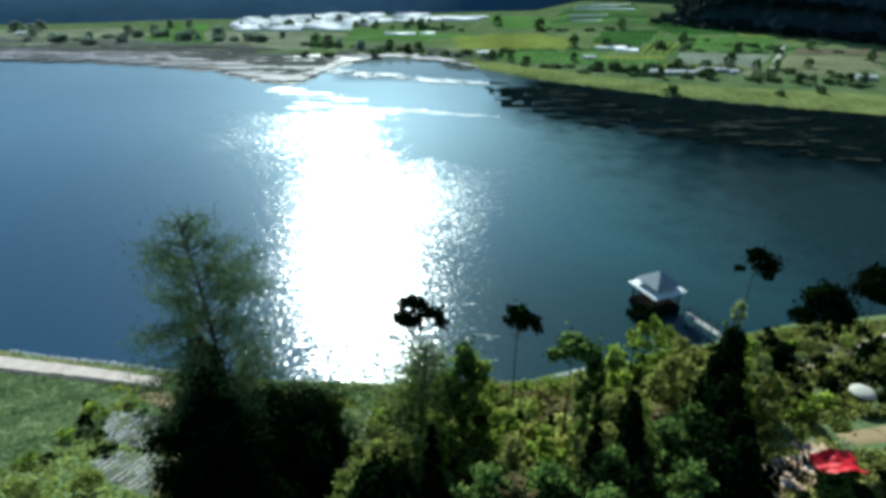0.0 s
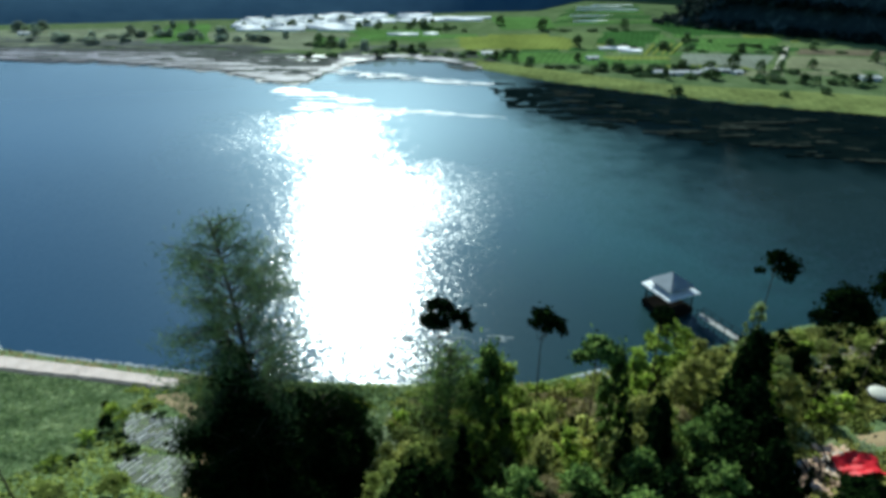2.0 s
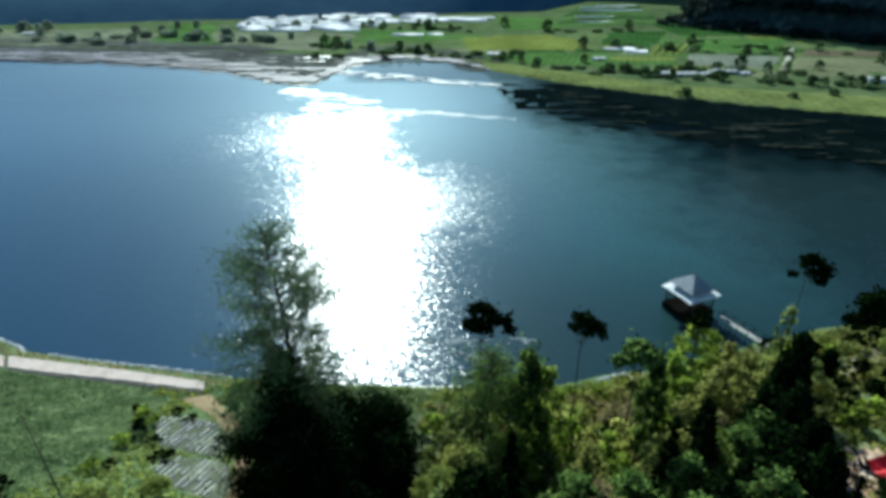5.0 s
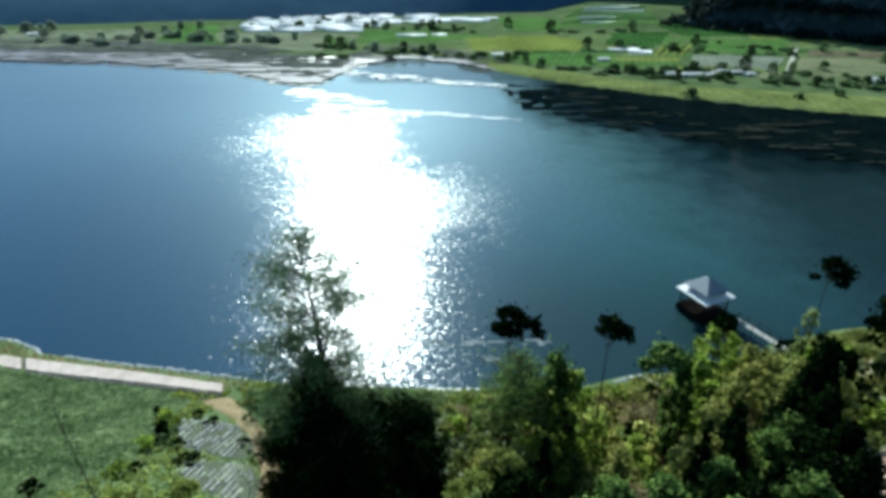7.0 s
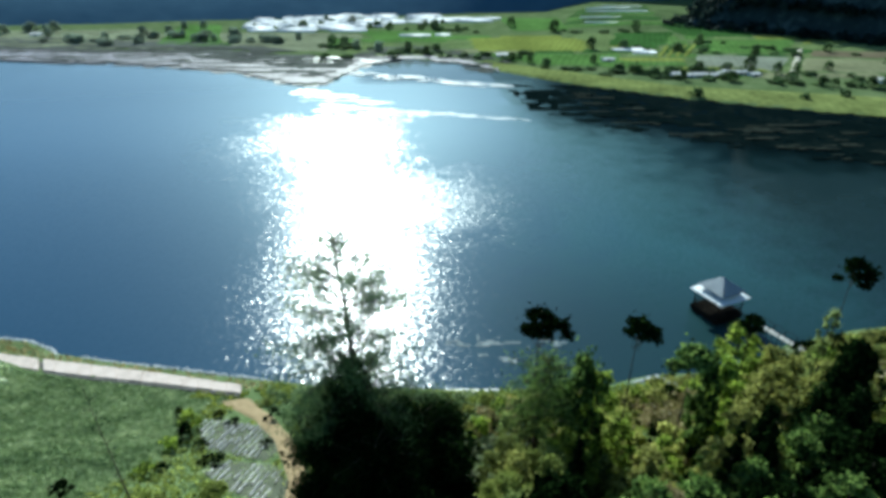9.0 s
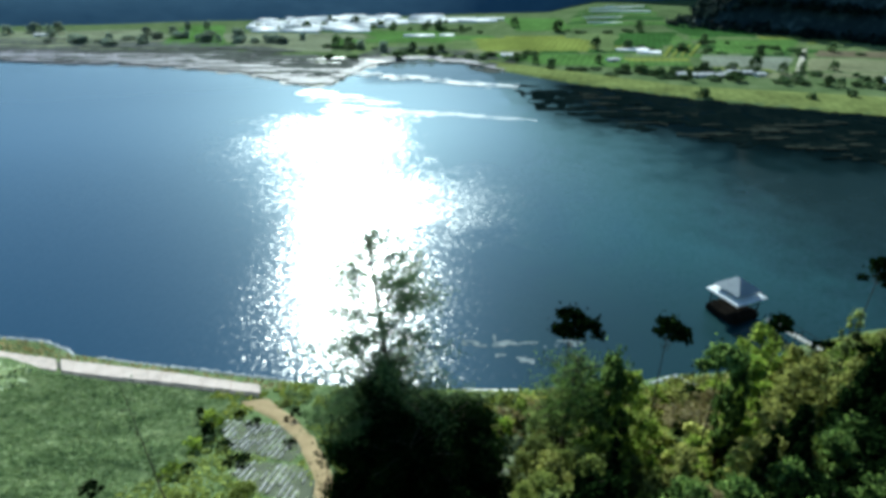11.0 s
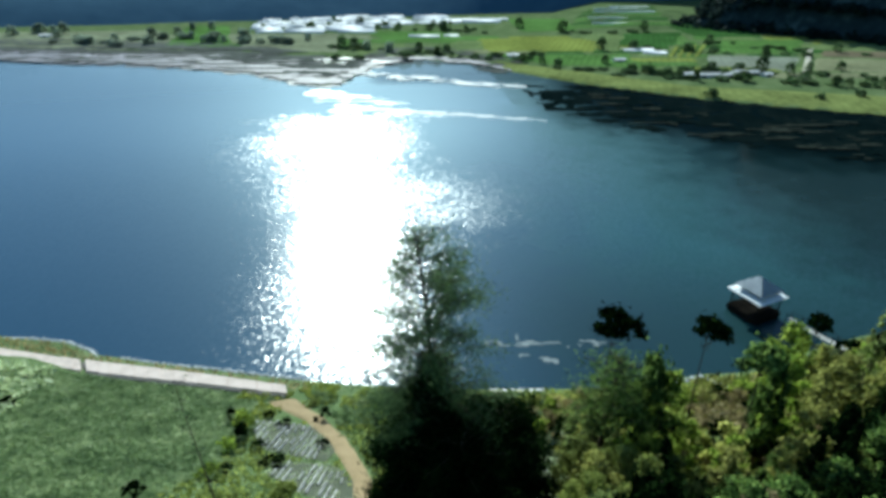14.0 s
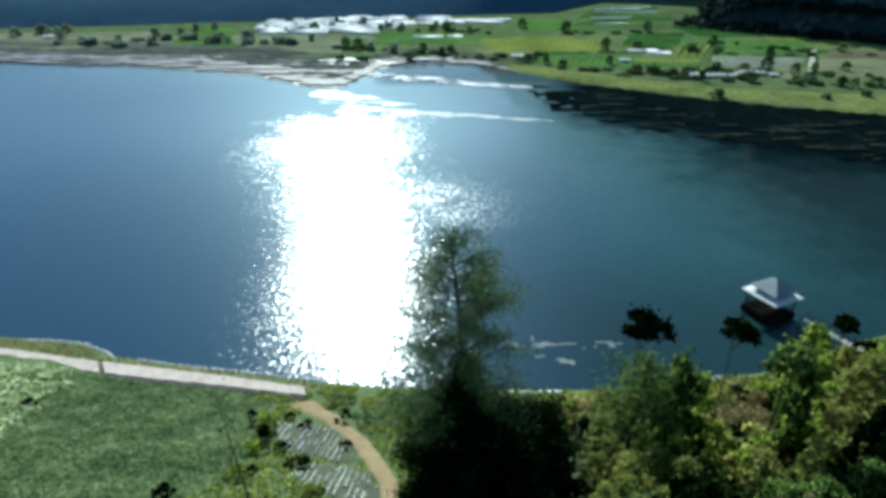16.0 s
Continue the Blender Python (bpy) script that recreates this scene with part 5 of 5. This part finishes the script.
SAND = material("pale_sand", [(0.6, 0.58, 0.54), (0.8, 0.78, 0.74)], rough=0.8, scale=0.8, bump=0.4)
tagged(new("sand_patch", draped_strip("sand_patch", [(-8.4, 50.5), (-5.0, 50.4), (-1.8, 50.3)], [(-8.0, 49.7), (-5.0, 49.3), (-2.2, 49.7)], 24, 0.16, SAND, 4)), "small pale sandy landing at the waterline", "sand", kind="structure")

# ---- across the lake: flats, reeds, fields, trees, farm buildings ----


def patchy(name, rng_seed, x0, x1, y0, y1, step, rule, z, mat, label, category, rough=0.12):
    """A low sheet broken into islands by its own outline."""
    nx, ny = int((x1 - x0) / step), int((y1 - y0) / step)
    index, verts, faces = {}, [], []

    def vert(i, j):
        if (i, j) not in index:
            x, y = x0 + i * step, y0 + j * step
            index[i, j] = len(verts)
            verts.append((x + 0.3 * step * mix_noise(i, j, 1.3, rng_seed), y + 0.3 * step * mix_noise(j, i, 1.3, rng_seed + 2), z + rough * mix_noise(x, y, 5, rng_seed)))
        return index[i, j]
    for j in range(ny):
        for i in range(nx):
            if rule(x0 + (i + 0.5) * step, y0 + (j + 0.5) * step):
                faces.append((vert(i, j), vert(i + 1, j), vert(i + 1, j + 1), vert(i, j + 1)))
    return tagged(new(name, mesh_from(name, verts, faces, mat, True)), label, category, kind="stuff")


DRY_REED = material("dry_reed", [(0.012, 0.018, 0.015), (0.04, 0.045, 0.037)], rough=0.9, scale=0.6, bump=0.3, spec=0.0)
FOAM = material("grey_foam", [(0.1, 0.13, 0.14), (0.28, 0.31, 0.32)], rough=0.7, scale=0.8, bump=0.3, spec=0.1)
WHITE_STREAK = material("white_streak", [(0.6, 0.62, 0.62), (0.85, 0.86, 0.86)], rough=0.7, scale=0.8, bump=0.3)
patchy("floating_weed", 2.0, -8, 7, 54, 62, 0.3, lambda x, y: (abs(y - 58.7 - 0.5 * mix_noise(x, 0, 3, 1)) < 0.5 or abs(y - 55.9 - 0.25 * (2 + x) * -1) < 0.4 and -4 < x < 0.5 or (abs(x + 3.2) < 0.9 and abs(y - 60) < 0.5)) and mix_noise(x * 0.6, y * 2, 1.5, 0.3) > -0.05, 0.03, FOAM, "grey floating weed and foam near the bank", "weed", 0.0)


def off_shore(x, y):
    return lerp_table(x, FAR_SHORE) - y


patchy("mud_flats", 3.0, -300, 14, 194, 300, 1.3, lambda x, y: -lerp_table(x, [(-300, 30), (-150, 22), (-60, 36), (-46, 32), (-38, 14), (14, 4)]) < off_shore(x, y) < 3 + 5 * mix_noise(x, 0, 22, 2) + 4 * mix_noise(x * 0.5, y, 5, 3) and mix_noise(x * 0.18, y, 4, 1.0) > -0.62 + 0.05 * max(0, off_shore(x, y)), 0.56, MUD, "pale lilac-grey mud flats with reed stubble along the far shore", "mud", 0.05)
patchy("wet_mud", 21.0, -300, -36, 192, 272, 1.3, lambda x, y: -4 < off_shore(x, y) < 6 + 5 * mix_noise(x, 0, 22, 2) + 5 * mix_noise(x * 0.5, y, 5, 3) and mix_noise(x * 0.2, y, 4, 5.0) > -0.3, 0.12, MUD_EDGE_SHADE, "dark shadow line put in along the flats at the waterline", "mud", 0.03)
patchy("marsh_water", 4.0, -84, 6, 200, 264, 1.5, lambda x, y: (abs(y - 248 - 6 * mix_noise(x, 1, 16, 3)) < 8 - 0.4 * abs(x + 53)) and mix_noise(x * 0.3, y, 4, 8.0) > -0.02, 0.62, MARSH, "bright shallow water channels in the mud flats", "water", 0.0)
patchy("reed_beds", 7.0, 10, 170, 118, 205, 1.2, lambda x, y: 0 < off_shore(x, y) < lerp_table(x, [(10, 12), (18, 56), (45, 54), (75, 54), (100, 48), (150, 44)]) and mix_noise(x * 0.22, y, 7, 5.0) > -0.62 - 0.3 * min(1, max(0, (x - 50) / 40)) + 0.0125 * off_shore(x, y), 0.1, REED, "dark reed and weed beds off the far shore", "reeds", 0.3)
patchy("reed_beds", 9.0, -300, 14, 200, 300, 1.3, lambda x, y: -lerp_table(x, [(-300, 56), (-150, 44), (-60, 46), (-20, 30), (14, 10)]) < off_shore(x, y) < 3 and mix_noise(x * 0.12, y, 3, 11.0) > 0.2, 0.64, F_REEDY, "dark reed stubble streaking the mud flats", "reeds", 0.1)
patchy("dry_reeds", 16.0, 34, 130, 118, 200, 0.9, lambda x, y: 14 < off_shore(x, y) < 52 and mix_noise(x * 0.1, y, 2.2, 7.0) > 0.27 and mix_noise(x, y, 16, 9.0) > 0.02, 0.3, DRY_REED, "pale dry reed streaks among the dark weed", "reeds", 0.1)
patchy("mud_spit", 5.0, -58, 18, 194, 240, 0.8, lambda x, y: abs(y - 228 + 0.42 * (x + 51) - 2.2 * mix_noise(x, 3, 9, 1)) < 3.9 - 0.028 * abs(x + 34) + 1.8 * mix_noise(x * 0.5, y, 4, 4) and -54 < x < 16 and mix_noise(x * 0.3, y, 2.2, 2.2) > -0.06 + 0.006 * max(0, x + 14), 0.25, WHITE_STREAK, "long pale spit of mud and foam off the far shore", "mud", 0.06)
# broken white streak that narrows to the right across the water
patchy("foam_line", 25.0, -34, 16, 154, 180, 0.35, lambda x, y: abs(y - 172.6 + 0.268 * (x + 31) - 0.9 * mix_noise(x, 2, 8, 4)) < 2.1 - 0.03 * (x + 34) + 0.5 * mix_noise(x * 0.4, y, 2, 3) and mix_noise(x * 0.2, y, 1.6, 7.1) > -0.36, 0.04, WHITE_STREAK, "narrow broken white streak on the open water", "foam", 0.0)
patchy("reed_beds", 15.0, -44, 12, 222, 262, 1.2, lambda x, y: -3 < off_shore(x, y) < 12 and mix_noise(x * 0.2, y, 5, 6.0) > 0.16, 0.12, F_REEDY, "dark reed beds standing in the bay behind the spit", "reeds", 0.15)
patchy("marsh_grass", 12.0, -300, 20, 205, 310, 1.5, lambda x, y: -lerp_table(x, [(-300, 60), (-150, 52), (-60, 50), (20, 20)]) < off_shore(x, y) < -15 and mix_noise(x * 0.12, y, 5, 3.0) > -0.1, 0.72, F_REEDY, "grey-brown dry reeds and marsh grass behind the mud flats", "grass", 0.1)


def farm_field(corners, mat, label, lift=0.25, name="field"):
    """A field laid on the plain, with a low uneven edge."""
    a, b, c, d = [Vector(p) for p in corners]
    n = 10
    verts = []
    for j in range(n + 1):
        for i in range(n + 1):
            p = a.lerp(b, i / n).lerp(d.lerp(c, i / n), j / n)
            edge = i in (0, n) or j in (0, n)
            verts.append((p.x, p.y, height(p.x, p.y) + (-0.1 if edge else lift + 0.08 * mix_noise(p.x, p.y, 6, 2))))
    w = n + 1
    return tagged(new(name, mesh_from(name, verts, [(j * w + i, j * w + i + 1, (j + 1) * w + i + 1, (j + 1) * w + i) for j in range(n) for i in range(n)], mat, True)), label, "field", kind="structure")


plots = np.random.default_rng(19)
for y0, y1, x0, x1, kinds in ((238, 247, 34, 100, "LGPO"), (247, 257, 14, 128, "GDLP"), (257, 267, 2, 150, "PLGD"), (267, 279, -4, 168, "LGDO"), (279, 292, -6, 190, "GPLD"), (292, 306, -10, 190, "DLGP"), (306, 322, -12, 180, "GLPG"),
                              (226, 238, 62, 150, "OGLP"), (214, 226, 84, 176, "PGOL"), (284, 296, -150, -20, "HPHG"), (296, 310, -230, -14, "HGHP"), (310, 326, -280, -10, "PHGH"), (276, 285, -260, -120, "HPH")):
    x = x0
    while x < x1 - 8:
        w = plots.uniform(12, 38)
        e, k = min(x + w, x1), plots.uniform(0.3, 2.2)
        kind = {"L": F_LIME, "G": F_GREEN, "D": F_DEEP, "P": F_PALE, "O": F_OLIVE, "H": F_HAZY}[kinds[plots.integers(len(kinds))]]
        lean = 0.03 * x
        farm_field([(x + lean, y1 - k), (e - 1.2 + lean, y1 - plots.uniform(0.3, 2.2)), (e - 1.2, y0 + 0.4), (x, y0 + 0.4)], kind, "small farm plot in the patchwork across the lake", plots.uniform(0.1, 0.16))
        x = e + plots.uniform(0, 2)
farm_field([(2, 314), (64, 314), (57, 271), (4, 268)], F_LIME, "yellow-green farm field across the lake")
farm_field([(27, 401), (66, 401), (62, 340), (29, 335)], F_GREEN, "green farm field across the lake")
farm_field([(83, 331), (120, 340), (97, 289), (67, 284)], F_DEEP, "deep green farm field across the lake")
for i in range(4):
    u = i / 4
    farm_field([(96 + 20 * u, 288 + 7 * u), (96 + 20 * u + 3, 289 + 7 * u), (82 + 14 * u + 2.4, 257), (82 + 14 * u, 257)], F_LIME, "narrow yellow crop strip across the lake", 0.3)
farm_field([(123, 310), (170, 310), (148, 271), (109, 271)], F_GREEN, "green farm field across the lake")
farm_field([(100, 265), (141, 259), (119, 227), (91, 236)], F_GREY, "grey-green farm plot across the lake")
farm_field([(170, 302), (209, 291), (196, 271), (156, 278)], F_PALE, "pale green farm field below the hill")
farm_field([(156, 276), (195, 270), (184, 254), (146, 259)], F_BROWN, "brown ploughed field below the hill")
farm_field([(144, 257), (182, 251), (164, 224), (124, 227)], F_OLIVE, "olive stubble field across the lake")
farm_field([(156.5, 284), (158.9, 284), (116.4, 212), (113.6, 212)], LANE, "pale farm lane between the fields", 0.4, "farm_lane")
farm_field([(-160, 365), (-136, 365), (-108, 281), (-144, 281)], F_GREEN, "bright green farm field across the lake")
farm_field([(-290, 330), (-163, 345), (-147, 284), (-240, 276)], F_HAZY, "meadow across the lake, paled by haze in its colour")
farm_field([(-132, 330), (-62, 332), (-58, 268), (-104, 276)], F_HAZY, "meadow behind the mud flats, paled by haze in its colour")
farm_field([(-56, 293), (-6, 290), (0, 256), (-50, 256)], F_PALE, "pale green meadow behind the mud flats")
farm_field([(64, 330), (82, 330), (66, 268), (58, 268)], F_PALE, "pale green farm strip across the lake")
farm_field([(6, 264), (62, 266), (76, 232), (30, 240)], F_GREEN, "green hedged meadow across the lake")
farm_field([(112, 360), (168, 352), (150, 314), (118, 314)], F_DEEP, "deep green farm field below the hill")
farm_field([(-57, 340), (-1, 340), (-4, 295), (-40, 302)], F_GREEN, "green farm field across the lake")
SHORE_BACK = [(8, 250), (41, 226), (72, 203), (121, 190), (200, 165)]
SHORE_FRONT = [(12, 226), (41, 201.5), (72, 181.5), (121, 161.5), (200, 136)]
tagged(new("shore_meadow", draped_strip("shore_meadow", SHORE_BACK, SHORE_FRONT, 60, 0.2, F_SHORE, 6)), "bright yellow-green meadow strip along the far shore", "meadow", kind="structure")


def tunnel(x, y, w, d, h, turn, label="long pale plastic-covered growing tunnel"):
    """A long growing tunnel: hoops under a plastic cover."""
    ob = thing("growing_tunnel", x, y, height(x, y), label, "greenhouse", "growing tunnels across the lake", turn=turn)
    verts, n = [], 10
    for sx in (-w / 2, w / 2):
        for k in range(n + 1):
            a = math.pi * k / n
            verts.append((sx, -d / 2 * math.cos(a), h * math.sin(a) ** 0.8))
    m = n + 1
    faces = [(k, k + 1, m + k + 1, m + k) for k in range(n)] + [tuple(range(m)), tuple(range(2 * m - 1, m - 1, -1))]
    part("cover", mesh_from("cover", verts, faces, SHADE_NET, True), ob)
    return ob


for k, (x0, x1, y) in enumerate(((62, 124, 352), (64, 124, 365), (68, 124, 378), (72, 124, 391), (78, 128, 404))):
    farm_field([(x0, y + 9), (x1, y + 9), (x1 - 4, y), (x0 - 3, y)], (F_GREEN, F_DEEP, F_GREEN, F_DEEP, F_DEEP)[k], "terraced green field climbing at the head of the valley", 0.3)
g = np.random.default_rng(14)
for row in range(11):
    y0, x = 335 + 7.2 * row, -116 - 0.8 * row + g.uniform(-5, 5)
    while x < (-56 if row < 5 else 12 if row < 9 else -20):
        w = g.uniform(9, 26)
        if row < 5 or x < -62 or row > 5:
            tunnel(x + w / 2, y0 + g.uniform(-1.5, 1.5), w, g.uniform(4.0, 6.2), g.uniform(0.7, 1.3), g.uniform(-5, 5))
        x += w + g.choice((0.8, 2.0, 7.0))
for k in range(26):
    plant("far" if k % 4 == 0 else "farbush", g.uniform(-118, 14), g.uniform(331, 384), g.uniform(0.5, 0.9), g.uniform(0.6, 1.2))
for x, y, w in ((-40, 372, 20), (-18, 376, 18), (0, 386, 16), (-22, 318, 16), (-8, 321, 8), (75, 276, 14), (80, 268, 10)):
    tunnel(x, y, w, g.uniform(5, 8), g.uniform(0.6, 1.0), g.uniform(-3, 3))
for x, y, w in ((92, 374, 36), (99, 388, 38), (97, 400, 28), (108, 410, 26), (84, 362, 20)):
    tunnel(x, y, w, g.uniform(1.8, 2.8), 0.7, g.uniform(-3, 3), "long narrow pale growing tunnel on a terrace")
for x, y, w, d, h, t in ((76, 218, 9, 5, 2.8, 8), (81, 217, 9, 5, 2.6, 5), (86, 218, 7, 5, 2.4, -4), (90, 217, 8, 5, 2.6, 9), (94, 220, 6, 5, 2.4, 0), (101, 222, 8, 5, 2.6, 4), (105, 219, 6, 5, 2.4, 10), (146, 208, 11, 6, 3.0, -6), (59, 248, 8, 5, 2.6, 12), (97, 223, 7, 5, 2.6, 0), (17, 259, 8, 5, 2.6, 4), (-214, 316, 10, 6, 3, 0)):
    gable_hut("farmhouse", x, y, w * 0.6, d * 0.7, h * 0.45, 0.3, t, WHITE_WALL, METAL_ROOF, "small white farm building with a pale metal roof", "house", "farm buildings across the lake", drop=0.1)

FAR_LEFT = ((-228, 330, 1.0), (-220, 333, 0.9), (-150, 344, 1.0), (-141, 348, 1.0), (-163, 322, 1.1), (-151, 326, 1.0), (-109, 302, 1.5), (-226, 331, 1.3), (-207, 314, 0.9), (-91, 302, 0.8), (-79, 306, 0.9), (-47, 278, 1.0), (-36, 271, 1.1), (-23, 268, 1.1), (-15, 262, 0.9), (-12, 340, 1.3), (-216, 335, 1.2), (-235, 322, 1.2))
FAR_RIGHT = ((52, 335, 1.4), (31, 355, 1.2), (59, 278, 1.2), (52, 243, 0.8), (27, 243, 0.7), (20, 248, 0.8), (109, 231, 1.2), (88, 227, 0.9), (138, 229, 0.8), (125, 227, 0.8), (120, 202, 0.8), (124, 201, 0.7), (135, 199, 0.9), (142, 202, 0.8), (170, 242, 1.0), (97, 340, 1.2), (113, 291, 1.1))
for x, y, s in FAR_LEFT + FAR_RIGHT:
    plant("hazed" if x < -30 else "far", x, y, s * 0.8, s * 0.85)
for x, y, s in ((72, 187, 1.1), (104, 183, 0.8), (119, 187, 0.9), (33, 241, 1.0), (58, 227, 1.3), (64, 224, 1.3), (69, 220, 1.2), (73, 218, 1.0), (-62, 302, 1.2), (-55, 295, 1.2), (-11, 274, 1.2), (92, 213, 1.0), (107, 204, 0.9)):
    plant("farbush", x, y, s, s)
# hedges: bushes scattered along the field edges
for x0, y0, x1, y1, n in ((-62, 284, -6, 262, 20), (30, 236, 80, 214, 18), (84, 212, 160, 196, 18), (4, 262, 60, 262, 10), (-190, 300, -120, 318, 12), (66, 283, 110, 272, 9), (100, 268, 145, 262, 8), (30, 332, 96, 336, 9), (-40, 342, 10, 336, 8), (-60, 256, -20, 250, 7), (60, 232, 100, 224, 14), (100, 226, 150, 212, 14), (150, 212, 190, 190, 10), (-30, 262, 20, 252, 12), (110, 300, 170, 262, 10), (-200, 296, -150, 290, 10), (-130, 300, -70, 296, 10)):
    for k in range(n):
        u = g.uniform(0, 1)
        x, y = x0 + (x1 - x0) * u + g.normal(0, 2), y0 + (y1 - y0) * u + g.normal(0, 2.5)
        plant("hazed" if x < -70 else "far" if g.random() < 0.14 else "farbush", x, y, g.uniform(0.35, 0.8), g.uniform(0.6, 1.5))
